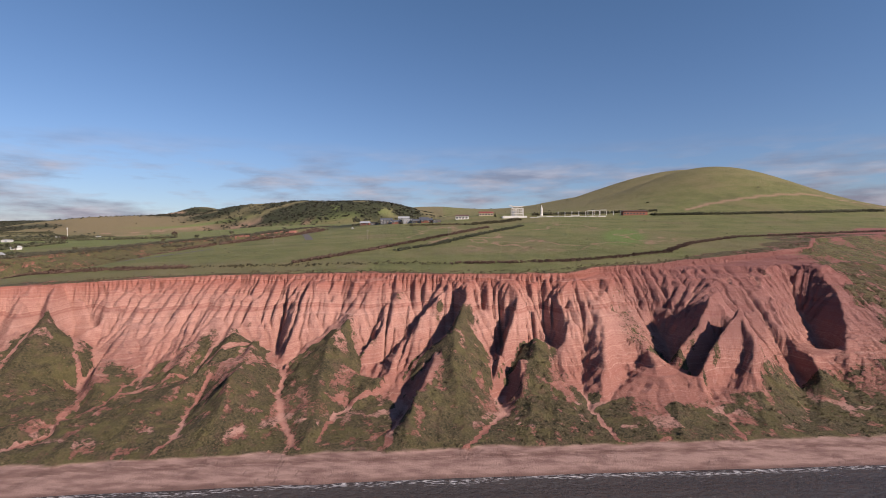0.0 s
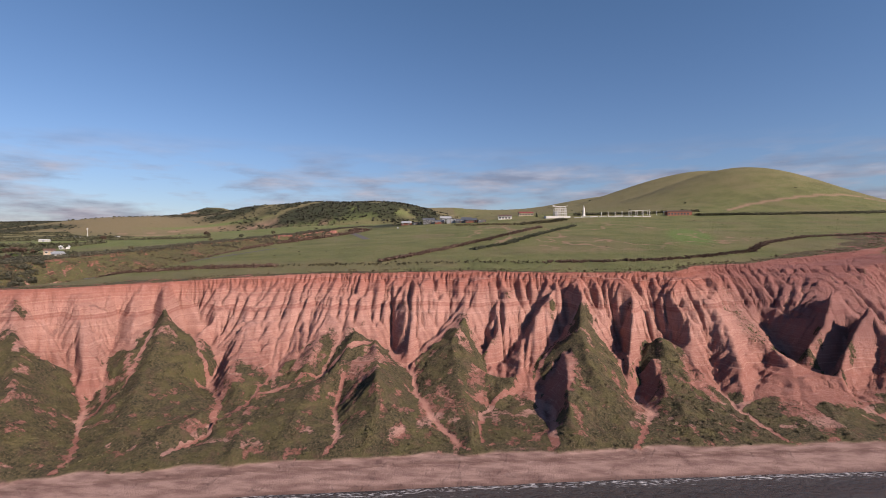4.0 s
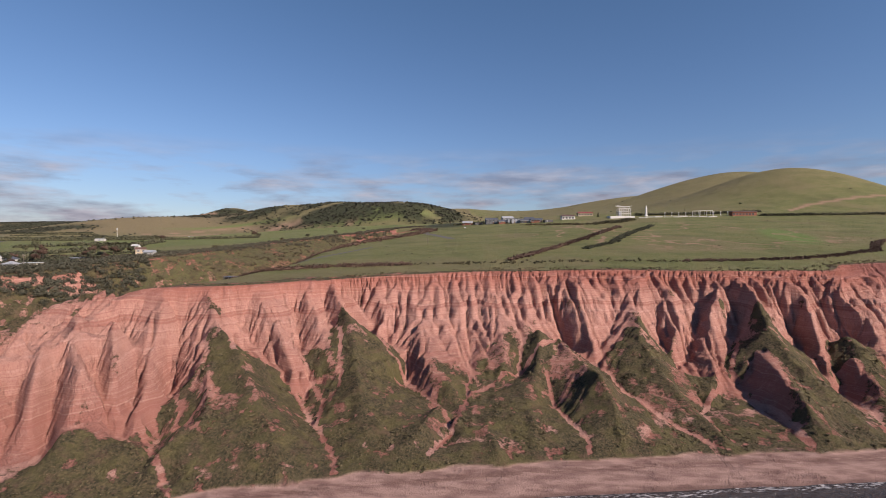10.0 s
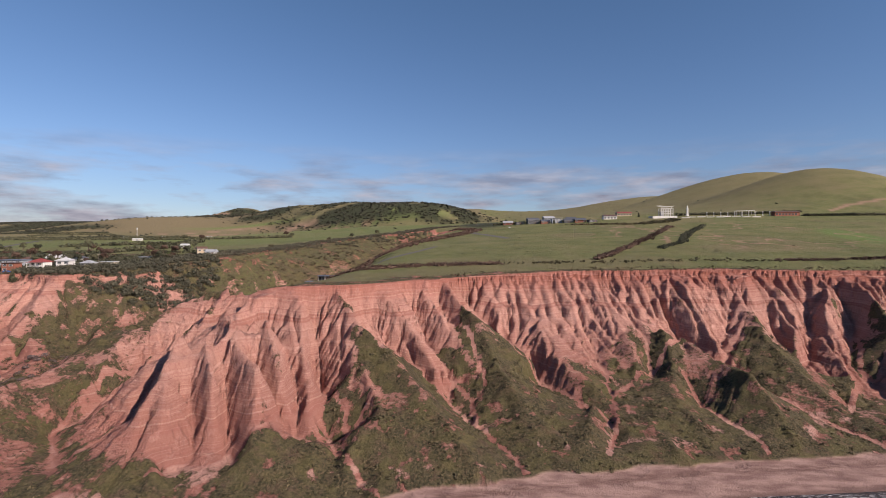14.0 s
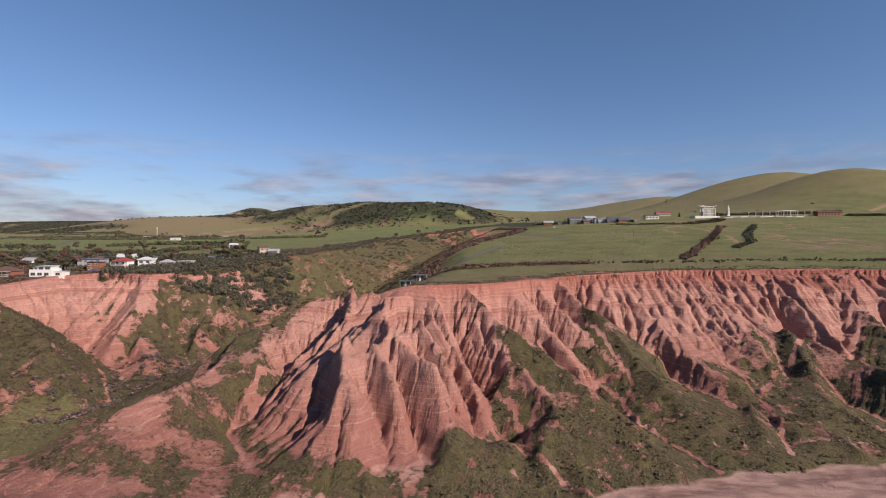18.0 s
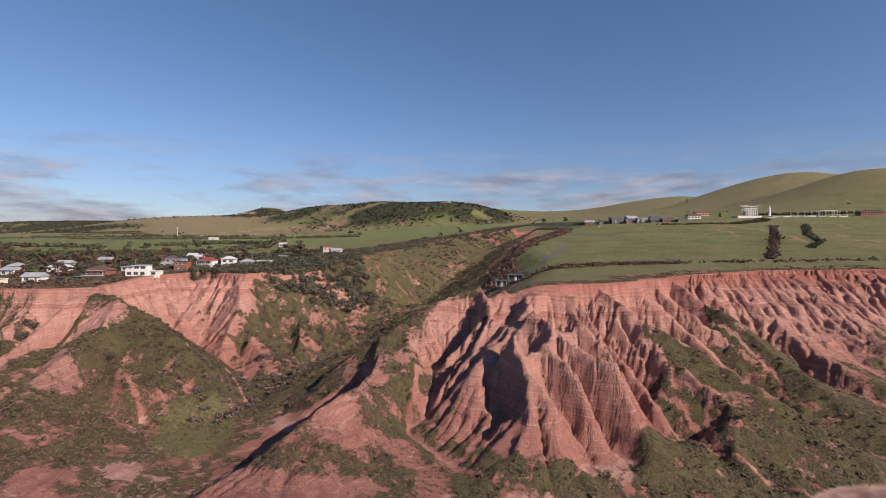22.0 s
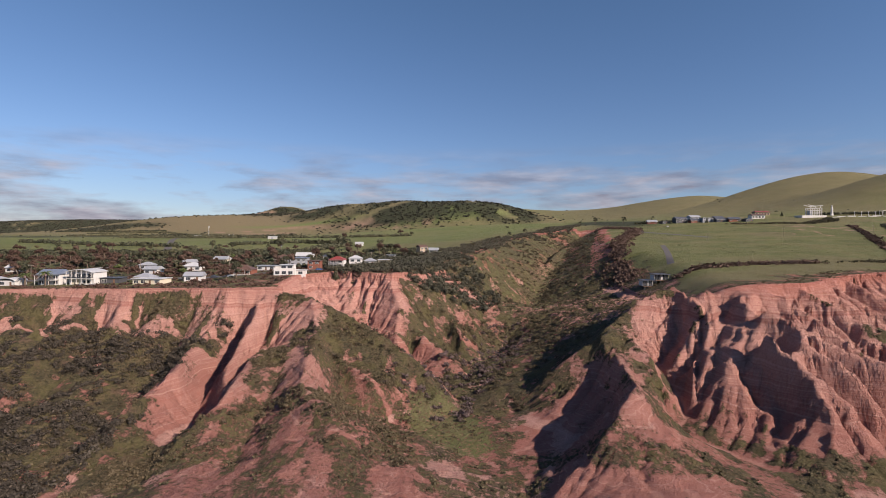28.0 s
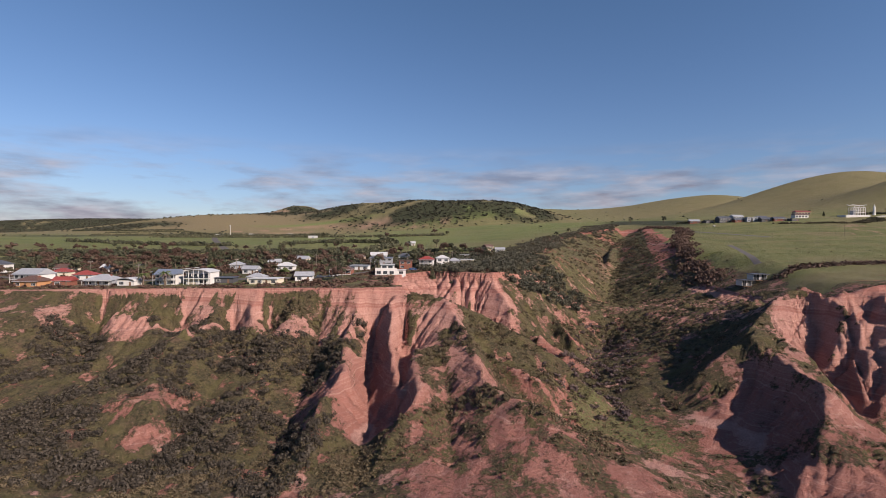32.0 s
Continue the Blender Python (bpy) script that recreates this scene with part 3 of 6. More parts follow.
gully((-513, 224, 37.2, 0.3), (-509, 209, 27.5, 0.4), deep=7)
crest((-562, 222, 35.9, 0.1), (-555, 208, 29.7, 0.1), (-555, 196, 23.1, 0.5))
gully((-549, 223, 34.6, 0.4), (-546, 206, 25.6, 0.7), deep=7)
crest((-580, 222, 37.1, 0.1), (-569, 200, 26.6, 0.3), (-560, 180, 14.6, 0.7))
gully((-587, 222, 32, 0.5), (-576, 195, 16.7, 1))
# the headland, its west ridge and the ravine
crest((-449, 224, 42.4, 0.8), (-428, 216, 37.8, 1), (-405, 206, 27.2, 1), (-391, 197, 19.4, 1), (-382, 189, 11.4, 0.9))
crest((-428, 206, 32.3, 1), (-408, 192, 21, 1), (-396, 184, 14.8, 1))
gully((-454, 255, 37.4, 0), (-413, 232, 19, 0), (-397, 222, 10.1, 0), (-384, 212, 2.6, 0), (-370, 196, -0.4, 0.8), deep=13)
gully((-419, 222, 23.5, 1), (-418, 190, 19.3, 1), (-410, 178, 14.5, 0.2), (-398, 171, 2.5, 0.1), (-385, 168, -1.8, 0.9))
crest((-432, 200, 27.7, 1), (-412, 181, 20.6, 0.6), (-405, 174, 20, 0.1), (-396, 178, 14.6, 0.1), (-384, 186, 3.8, 0.2))
crest((-443, 300, 44.8, 0), (-434, 262, 27.3, 0), (-425, 250, 20.8, 0))
crest((-413, 285, 46.7, 0), (-402, 262, 33.4, 0), (-404, 246, 19.5, 0), (-398, 232, 11.3, 0), (-386, 218, 2.7, 0.3))
crest((-389, 245, 21.9, 0), (-384, 238, 15.3, 0), (-370, 225, 8.2, 0.2))
gully((-420, 272, 32, 0.4), (-415, 246, 18.9, 0.1), (-397, 222, 10.1, 0))
gully((-396, 262, 27.6, 0.9), (-396, 247, 18.8, 0.7), (-389, 233, 8.6, 0))
crest((-376, 282, 24.7, 0.2), (-370, 258, 17.4, 0), (-361, 264, 9.2, 0))
crest((-403, 288, 43, 0.8), (-385, 292, 36.2, 0.9), (-372, 308, 35, 0.3), (-369, 325, 34, 0.1), (-347, 320, 20.6, 0.1))
gully((-382, 280, 24.9, 0.9), (-375, 258, 13.9, 0.7), (-366, 245, 5.7, 0.8))


def polyline(px, py, pts, closed=False):
    """Distance to a polyline, the length along it of the nearest point, and on which side (plus: left of its way)."""
    pts = np.asarray(pts, float)[:, :2]
    best, along, side = np.full(px.shape, 1e18), np.zeros(px.shape), np.ones(px.shape)
    run = 0.0
    for (ax, ay), (bx, by) in zip(pts[:-1], pts[1:]):
        dx, dy = bx - ax, by - ay
        n = math.hypot(dx, dy)
        s = np.clip(((px - ax) * dx + (py - ay) * dy) / (n * n), 0, 1)
        d = (px - ax - s * dx) ** 2 + (py - ay - s * dy) ** 2
        near = d < best
        best[near] = d[near]
        along[near] = (run + s * n)[near]
        run += n
    return np.sqrt(best), along


def inside(px, py, pts):
    odd = np.zeros(px.shape, bool)
    for (ax, ay), (bx, by) in zip(pts, pts[1:] + pts[:1]):
        if ay == by:
            continue
        odd ^= ((ay > py) != (by > py)) & (px < (bx - ax) * (py - ay) / (by - ay) + ax)
    return odd


def line_height(pts, along):
    p = np.asarray(pts, float)
    run = np.concatenate([[0], np.cumsum(np.hypot(*np.diff(p[:, :2], axis=0).T))])
    return np.interp(along, run, p[:, 2])


_lattice = np.random.RandomState(7).rand(256, 256)


def value_noise(x, y):
    xi, yi = np.floor(x).astype(int), np.floor(y).astype(int)
    fx, fy = x - xi, y - yi
    fx, fy = fx * fx * (3 - 2 * fx), fy * fy * (3 - 2 * fy)
    a, b = _lattice[xi % 256, yi % 256], _lattice[(xi + 1) % 256, yi % 256]
    c, d = _lattice[xi % 256, (yi + 1) % 256], _lattice[(xi + 1) % 256, (yi + 1) % 256]
    return (a * (1 - fx) + b * fx) * (1 - fy) + (c * (1 - fx) + d * fx) * fy


def fbm(x, y, octaves=4):
    total, amp, norm = 0, 1.0, 0
    for k in range(octaves):
        total = total + amp * value_noise(x * 2 ** k + 17.3 * k, y * 2 ** k + 9.1 * k)
        norm += amp
        amp *= 0.5
    return total / norm


def smin(a, b, k):
    h = np.clip(0.5 + 0.5 * (b - a) / k, 0, 1)
    return b * (1 - h) + a * h - k * h * (1 - h)


def smax(a, b, k):
    return -smin(-a, -b, k)


def bump(x, y, cx, cy, rx, ry, h, power=1.0, turn=0.0):
    c, s = math.cos(turn), math.sin(turn)
    u, v = ((x - cx) * c + (y - cy) * s) / rx, (-(x - cx) * s + (y - cy) * c) / ry
    return h * np.exp(-(u * u + v * v) ** power)


# hills: middle x, y, half widths, height over the plain, how flat the top is
HILLS = [
    (488, 880, 187, 150, 81, 1.0),
    (654, 1290, 362, 255, 146, 1.0),
    (933, 1250, 433, 462, -37, 1.0),
    (736, 2100, 371, 387, 110, 1.0),
    (331, 2500, 605, 352, 51, 1.0),
    (-336, 1760, 288, 231, 111, 1.3),
    (-688, 1960, 260, 235, 97, 1.2),
    (-1067, 2260, 145, 177, 87, 1.2),
    (-255, 2850, 424, 404, 123, 1.0),
    (-1561, 2500, 693, 421, 23, 1.0),
    (-2612, 3300, 1509, 421, 111, 1.3),
    (-1275, 2000, 549, 279, 81, 1.0),
    (286, 1450, 308, 290, -22, 1.0),
    (-380, 960, 230, 130, 18, 1.0),
]


def high_ground(x, y):
    """The plateau, the plain and the hills behind, without the cliffs."""
    base = np.interp(x, [-900, -500, -400, -250, 0, 90, 400], [40, 44.5, 46, 49.5, 52, 52.5, 56])
    slope = np.interp(x, [-900, -420, -250, 0, 150], [0.06, 0.055, 0.075, 0.118, 0.128])
    far = np.interp(y, [0, 250, 700, 1400, 3000, 6000], [0, 0, 450, 640, 900, 1000])
    z = base + slope * far
    z = z - np.interp(x, [-3000, -1200, -600, -200], [10, 0, 0, 0]) * np.clip((y - 500) / 900, 0, 1)
    for cx, cy, rx, ry, h, flat in HILLS:
        z = z + bump(x, y, cx, cy, rx, ry, h, flat)
    return z + 2.5 * (fbm(x / 160, y / 160, 3) - 0.5) * np.clip((y - 650) / 600, 0, 2)


def rough_ground(x, y):
    """Height without crests and gullies, the distance outside the edge (minus: inside) and the length along it."""
    wx = x + 1.6 * (fbm(x / 18, y / 18, 4) - 0.5) * 2
    wy = y + 1.6 * (fbm(x / 18 + 40, y / 18 + 40, 4) - 0.5) * 2
    ring = EDGE + [(-8000, 9000), (8000, 9000)]
    d, along = polyline(wx, wy, EDGE)
    within = inside(wx, wy, ring)
    top = high_ground(x, y)
    out = np.where(within, 0, d) * np.interp(x, *zip(*REACH))
    z = np.where(within, top, np.minimum(top, high_ground(x, np.maximum(y, 200))) - np.interp(out, *zip(*FALL)))
    for pts, steep in VALLEYS:
        vd, va = polyline(wx, wy, pts)
        east = x > np.interp(y, [p[1] for p in sorted(pts, key=lambda p: p[1])], [p[0] for p in sorted(pts, key=lambda p: p[1])])
        lean = np.where(east, 0.56 * steep, steep)
        z = smin(z, line_height(pts, va) + lean * np.maximum(vd - 3, 0), 3.0)
    foot = np.interp(x, *zip(*SHORE)) + 15
    z = np.where(x > -260, smin(z, 2.6 + 0.75 * (y - foot + 6 * (fbm(x / 30, y / 30, 3) - 0.5)), 2.0), z)
    return z, np.where(within, -d, d), along, np.where(within, 0, d)


def stretched(value, held, rounds=70):
    """A skin stretched over the cells that are held, coarse first."""
    n, m = value.shape
    if min(n, m) > 12:
        a, b = n + n % 2, m + m % 2
        w = np.zeros((a, b))
        v = np.zeros((a, b))
        w[:n, :m], v[:n, :m] = held, value * held
        w, v = w.reshape(a // 2, 2, b // 2, 2).sum((1, 3)), v.reshape(a // 2, 2, b // 2, 2).sum((1, 3))
        guess = stretched(v / np.maximum(w, 1), w > 0, rounds)
        guess = np.repeat(np.repeat(guess, 2, 0), 2, 1)[:n, :m]
    else:
        guess = np.full((n, m), (value * held).sum() / max(held.sum(), 1))
    z = np.where(held, value, guess)
    for _ in range(rounds):
        p = np.pad(z, 1, mode="edge")
        z = np.where(held, value, (p[:-2, 1:-1] + p[2:, 1:-1] + p[1:-1, :-2] + p[1:-1, 2:]) / 4)
    return z


def coast(gx, gy, cell):
    """The cliffs: a skin over the crests and gullies, the plateau's edge and the beach; with it, how far heath covers the slopes."""
    z, out, _, _ = rough_ground(gx, gy)
    foot = np.interp(gx, *zip(*SHORE)) + 15 + 5 * (fbm(gx / 24, gy / 24, 3) - 0.5)
    low = gy < foot
    held = (out < 0) | low | (gy > 352) | (gx < -606) | (gx > 252)
    z = np.where(low, beach(gx, gy), z)
    cover = np.where(low, 1.0, np.where(out < 0, 0.0, 0.8))
    total, weight, green, marked, trail = (np.zeros_like(z) for _ in range(5))
    for way, bare_rise, grown_rise in LINES:
        p = np.asarray(way, float)
        run = np.concatenate([[0], np.cumsum(np.hypot(*np.diff(p[:, :2], axis=0).T))])
        s = np.arange(0, run[-1], 0.4)
        i = np.round((np.interp(s, run, p[:, 0]) - gx[0, 0]) / cell).astype(int)
        j = np.round((np.interp(s, run, p[:, 1]) - gy[0, 0]) / cell).astype(int)
        ok = (i >= 0) & (j >= 0) & (i < z.shape[0]) & (j < z.shape[1])
        i, j, s = i[ok], j[ok], s[ok]
        level, grown = np.maximum(np.interp(s, run, p[:, 2]), 4.2), np.interp(s, run, p[:, 3])
        rise = (bare_rise * (1 - grown) + grown_rise * grown) * np.clip(s / 9, 0, 1) * np.clip((run[-1] - s) / 7, 0, 1) * np.clip((level - 4) / 8, 0.15, 1)
        np.add.at(total, (i, j), level + rise)
        np.add.at(weight, (i, j), 1)
        seen = (bare_rise > 0) | (level > 26) | (grown > 0.5)
        np.add.at(green, (i[seen], j[seen]), grown[seen])
        np.add.at(marked, (i[seen], j[seen]), 1)
        if bare_rise < 0:
            np.add.at(trail, (i[grown < 0.5], j[grown < 0.5]), 1)
    lined = (weight > 0) & (out > 0) & ~low
    z = np.where(lined, total / np.maximum(weight, 1), z)
    marked = np.where((out > 0) & ~low, marked, 0)
    cover = np.where(marked > 0, green / np.maximum(marked, 1), cover)
    z, cover = stretched(z, held | lined), stretched(cover, held | (marked > 0))
    # the flanks of crests fall evenly, grown ones more gently
    for way, bare_rise, grown_rise in LINES:
        if bare_rise < 0:
            continue
        p = np.asarray(way, float)
        i0, j0 = np.maximum(((p[:, 0].min() - 26 - gx[0, 0]) / cell, (p[:, 1].min() - 26 - gy[0, 0]) / cell), 0).astype(int)
        i1, j1 = ((p[:, 0].max() + 26 - gx[0, 0]) / cell, (p[:, 1].max() + 26 - gy[0, 0]) / cell)
        patch = (slice(i0, max(int(i1), i0 + 1)), slice(j0, max(int(j1), j0 + 1)))
        d, along = polyline(gx[patch], gy[patch], p)
        run = np.concatenate([[0], np.cumsum(np.hypot(*np.diff(p[:, :2], axis=0).T))])
        grown = np.interp(along, run, p[:, 3])
        tent = np.interp(along, run, p[:, 2]) + bare_rise * (1 - grown) + grown_rise * grown - (2.0 - 1.3 * grown) * d
        free_land = ~held[patch] & (d < 24)
        new_z = np.where(free_land, smax(z[patch], tent, 1.0), z[patch])
        cover[patch] = np.where(free_land & (tent > new_z - 1.2), np.maximum(cover[patch], grown), cover[patch])
        z[patch] = new_z
    return z, cover, out, np.minimum(trail, 1)


def between(field, gx, gy, cell, x, y):
    """The value of a grid between its points."""
    u, v = np.clip((x - gx[0, 0]) / cell, 0, field.shape[0] - 1.001), np.clip((y - gy[0, 0]) / cell, 0, field.shape[1] - 1.001)
    i, j = u.astype(int), v.astype(int)
    u, v = u - i, v - j
    return (field[i, j] * (1 - u) + field[i + 1, j] * u) * (1 - v) + (field[i, j + 1] * (1 - u) + field[i + 1, j + 1] * u) * v


def family(lo, hi, mean, seed):
    """Random lines across the face: place, depth, where they start and how far down they reach."""
    rng = np.random.RandomState(seed)
    gaps = mean * (0.35 + rng.gamma(1.6, 0.42, int((hi - lo) / mean * 1.3) + 8))
    at = lo + np.cumsum(gaps)
    n = len(at)
    return at, rng.rand(n) ** 1.5, rng.rand(n) ** 2, rng.rand(n), rng.rand(n) - 0.5


def flutes(x, y, along, reach):
    """Depth of the rills that run straight down the clay faces: sharp notches, flat faces between."""
    u = along + 1.6 * (fbm(x / 11 + 3, y / 11, 3) - 0.5)
    cut = np.zeros_like(u)
    for mean, deep, wall, start, far, seed in ((6.2, 3.2, 1.5, 26, 60, 9), (2.4, 1.5, 1.45, 34, 50, 14)):
        at, power, head, tail, drift = family(u.min() - 20, u.max() + 20, mean, seed)
        i = np.searchsorted(at, u)
        for k in (-2, -1, 0, 1):
            j = np.clip(i + k, 0, len(at) - 1)
            d0, d1 = start * head[j], start * head[j] + far * (0.45 + 0.7 * tail[j])
            rise = np.clip((reach - 3 - d0) / 9, 0, 1) * np.clip((d1 - reach) / 14, 0, 1)
            off = np.abs(u - at[j] - drift[j] * 0.22 * reach)
            cut = np.maximum(cut, deep * (0.25 + 0.75 * power[j]) * rise - wall * off) if mean > 6 else cut + np.maximum(0, deep * (0.2 + 0.8 * power[j]) * rise - wall * off)
    return np.minimum(cut, 8.0)


def beach(x, y):
    return np.clip(0.2 * (y - np.interp(x, *zip(*SHORE))), -6, 3.2)


def shift(a, i, j):
    return np.roll(np.roll(a, i, 0), j, 1)


def weather(z, step, soft, rounds=6, power=0.065, seeds=0.12):
    """Rain cuts rills and gullies: every cell drains to its lowest neighbour; the more flows through, the deeper the cut. Returns heights and flow."""
    n, m = z.shape
    ids = np.arange(n * m).reshape(n, m)
    rng = np.random.RandomState(3)
    z = z + seeds * (rng.rand(n, m) - 0.5) * np.minimum(soft, 1)
    ways = [(1, 0), (-1, 0), (0, 1), (0, -1), (1, 1), (1, -1), (-1, 1), (-1, -1)]
    flow = np.ones((n, m))
    for k in range(rounds):
        best, to = np.zeros((n, m)), ids.copy()
        for i, j in ways:
            s = (z - shift(z, i, j)) / (step * math.hypot(i, j))
            better = s > best
            best[better] = s[better]
            to[better] = shift(ids, i, j)[better]
        for edge in (0, -1):
            to[edge, :], to[:, edge] = ids[edge, :], ids[:, edge]
        jump, total = to.ravel(), np.ones(n * m)
        sink = jump == np.arange(n * m)
        for _ in range(9):
            move = np.where(sink[jump] & (jump == np.arange(n * m)), 0, total)
            move[jump == np.arange(n * m)] = 0
            total = total + np.bincount(jump, move, n * m)
            jump = jump[jump]
        flow = total.reshape(n, m) * step
        cut = power * soft * np.sqrt(np.minimum(flow, 70)) * np.minimum(best, 1.6)
        drop = best * step
        z = z - np.minimum(cut, 0.7 * drop)
        around = (shift(z, 1, 0) + shift(z, -1, 0) + shift(z, 0, 1) + shift(z, 0, -1)) / 4
        z = z + np.minimum(soft, 1) * 0.01 * (around - z)
    return z, flow


def cosine_mask(v, lo, hi):
    t = np.clip((v - lo) / (hi - lo), 0, 1)
    return t * t * (3 - 2 * t)


def spot(x, y, cx, cy, rx, ry, turn=0.0):
    return np.clip(1.6 * bump(x, y, cx, cy, rx, ry, 1.0, 2.0, turn), 0, 1)


# the sheet: fine where the camera passes, wider and wider inland and to both sides
STEP = 0.72
NEAR_X, NEAR_Y = np.arange(-640, 300, STEP), np.arange(114, 420, STEP)
grid_x, grid_y = np.meshgrid(NEAR_X, NEAR_Y, indexing="ij")
plain_z, outside, run_along, reach = rough_ground(grid_x, grid_y)
CELL = 1.3
skin_x, skin_y = np.meshgrid(np.arange(-640, 301, CELL), np.arange(108, 424, CELL), indexing="ij")
skin, skin_cover, skin_out, skin_trail = coast(skin_x, skin_y, CELL)
# rain first cuts the larger gullies into the bare faces
bare_clay = np.clip(1.15 - 1.3 * skin_cover, 0.06, 1) * (skin_out > 1) * np.clip((skin - 5) / 6, 0, 1)
bare_clay = bare_clay * np.interp(skin_x, [-480, -300, -280, -225, -205, -130, -100, 60, 90], [1.2, 1.0, 0.95, 0.85, 0.7, 0.75, 1.0, 1.0, 0.65])
wide = skin[::2, ::2]
cut = weather(wide, 2 * CELL, bare_clay[::2, ::2], 7, 0.075, 0.9)[0] - wide
skin = skin + between(cut, skin_x[::2, ::2], skin_y[::2, ::2], 2 * CELL, skin_x, skin_y)
bend_x = grid_x + 2.4 * (fbm(grid_x / 13, grid_y / 13, 4) - 0.5)
bend_y = grid_y + 2.4 * (fbm(grid_x / 13 + 40, grid_y / 13 + 40, 4) - 0.5)
first = between(skin, skin_x, skin_y, CELL, bend_x, bend_y)
trail = between(skin_trail, skin_x, skin_y, CELL, bend_x, bend_y)
lower = np.clip(between(skin_cover, skin_x, skin_y, CELL, bend_x, bend_y), 0, 1)
shore_z = beach(grid_x, grid_y)
first = np.where(outside < 0, plain_z, np.minimum(first, high_ground(grid_x, np.maximum(grid_y, 190)) - 1.0 * np.minimum(outside, 2.6)))
first = np.maximum(first, shore_z)
soft = np.where(outside > -1, 1.0, 0.03) * np.clip((first - 3.4) / 5, 0, 1)
soft = soft * (1 - 0.86 * lower) * np.clip(0.35 + 1.5 * fbm(grid_x / 28 + 9, grid_y / 28, 2), 0.4, 1.5)
first = first - 0.8 * np.where(outside > 0, 1, 0) * np.clip((first - 4) / 8, 0, 1) * flutes(grid_x, grid_y, run_along, reach) * np.clip(reach / 3, 0, 1) * (1 - lower) ** 2 * np.clip(4.2 * fbm(grid_x / 34, grid_y / 34 + 5, 3) - 1.1, 0.15, 1.7)
worn, flow = weather(first, STEP, soft)
# hard beds stand out as ledges
bend = 1.1 * fbm(grid_x / 70, grid_y / 70, 2)
ledge = (0.5 * np.sin(2 * np.pi * (worn / 5.3 + bend)) + 0.32 * np.sin(2 * np.pi * (worn / 1.9 + 0.9 * bend))) * np.clip(outside / 4, 0, 1) * (1 - 0.8 * lower) * np.clip((worn - 6) / 6, 0, 1)
worn = worn + 0.75 * ledge
worn = worn + np.where(outside > 0, 1, 0) * np.clip((worn - 3.4) / 3, 0, 1) * ((0.25 + 0.9 * lower) * (fbm(grid_x / 2.4, grid_y / 2.4, 3) - 0.5) + 2.2 * lower * (fbm(grid_x / 9, grid_y / 9, 3) - 0.5))
frame_in = np.minimum.reduce([cosine_mask(grid_x, -640, -615), 1 - cosine_mask(grid_x, 275, 299), 1 - cosine_mask(grid_y, 395, 419)])
worn = np.maximum(first + (worn - first) * frame_in, shore_z)
flow = 1 + (flow - 1) * frame_in

xs = np.concatenate([-640 - np.cumsum(STEP * 1.06 ** np.arange(1, 76))[::-1], NEAR_X, NEAR_X[-1] + np.cumsum(STEP * 1.06 ** np.arange(1, 76))])
ys = [NEAR_Y[-1]]
while ys[-1] < 4700:
    ys.append(ys[-1] + max(1.0, 0.021 * (ys[-1] - 340)))
ys = np.concatenate([np.array([-60, 20, 60, 85, 100, 107]), NEAR_Y, ys[1:]])
X0, Y = np.meshgrid(xs, ys, indexing="ij")
X = -170 + (X0 + 170) * (1 + np.maximum(Y - NEAR_Y[-1], 0) / 620)
Z, OUT, _, _ = rough_ground(X, Y)
Z = np.maximum(Z, beach(X, Y))
COVER = np.where(OUT > 0, 0.8, 0.05)
TRAIL = np.zeros_like(Z)
ix = slice(75, 75 + len(NEAR_X))
iy = slice(6, 6 + len(NEAR_Y))
Z[ix, iy] = worn
COVER[ix, iy] = lower
TRAIL[ix, iy] = trail
wooded_slopes = cosine_mask(29 - Z + 12 * (fbm(X / 22, Y / 22, 3) - 0.5), 0, 5) * cosine_mask(-X, 480, 490) * (1 - cosine_mask(-X, 512, 520) * spot(X, Y, -524, 152, 8, 14))
east_bank = cosine_mask(X, -350, -338) * (1 - cosine_mask(X, -286, -270)) * cosine_mask(Y, 205, 225) * (Y < 520)
town_face = 0.75 * cosine_mask(-X, 452, 476) * cosine_mask(fbm(X / 13 + 3, Y / 16, 4), 0.45, 0.55)  # scrub holds in patches below the town
COVER = np.where(OUT > 0, np.maximum.reduce([COVER, wooded_slopes, 0.9 * east_bank, town_face]), COVER)
sea_edge = np.interp(X[:, :6], *zip(*SHORE))
Z[:, :6] = np.clip((Y[:, :6] - sea_edge) / np.maximum(NEAR_Y[0] - sea_edge, 4), -1, 1) * np.maximum(Z[:, 6:7], 3)
FLOW = np.ones_like(Z)
FLOW[ix, iy] = flow


def ground_z(x, y):
    """Height of the finished ground."""
    x, y = np.atleast_1d(np.asarray(x, float)), np.atleast_1d(np.asarray(y, float))
    x0 = -170 + (x + 170) / (1 + np.maximum(y - NEAR_Y[-1], 0) / 620)
    i = np.clip(np.searchsorted(xs, x0) - 1, 0, len(xs) - 2)
    j = np.clip(np.searchsorted(ys, y) - 1, 0, len(ys) - 2)
    u, v = (x0 - xs[i]) / (xs[i + 1] - xs[i]), (y - ys[j]) / (ys[j + 1] - ys[j])
    return (Z[i, j] * (1 - u) + Z[i + 1, j] * u) * (1 - v) + (Z[i, j + 1] * (1 - u) + Z[i + 1, j + 1] * u) * v


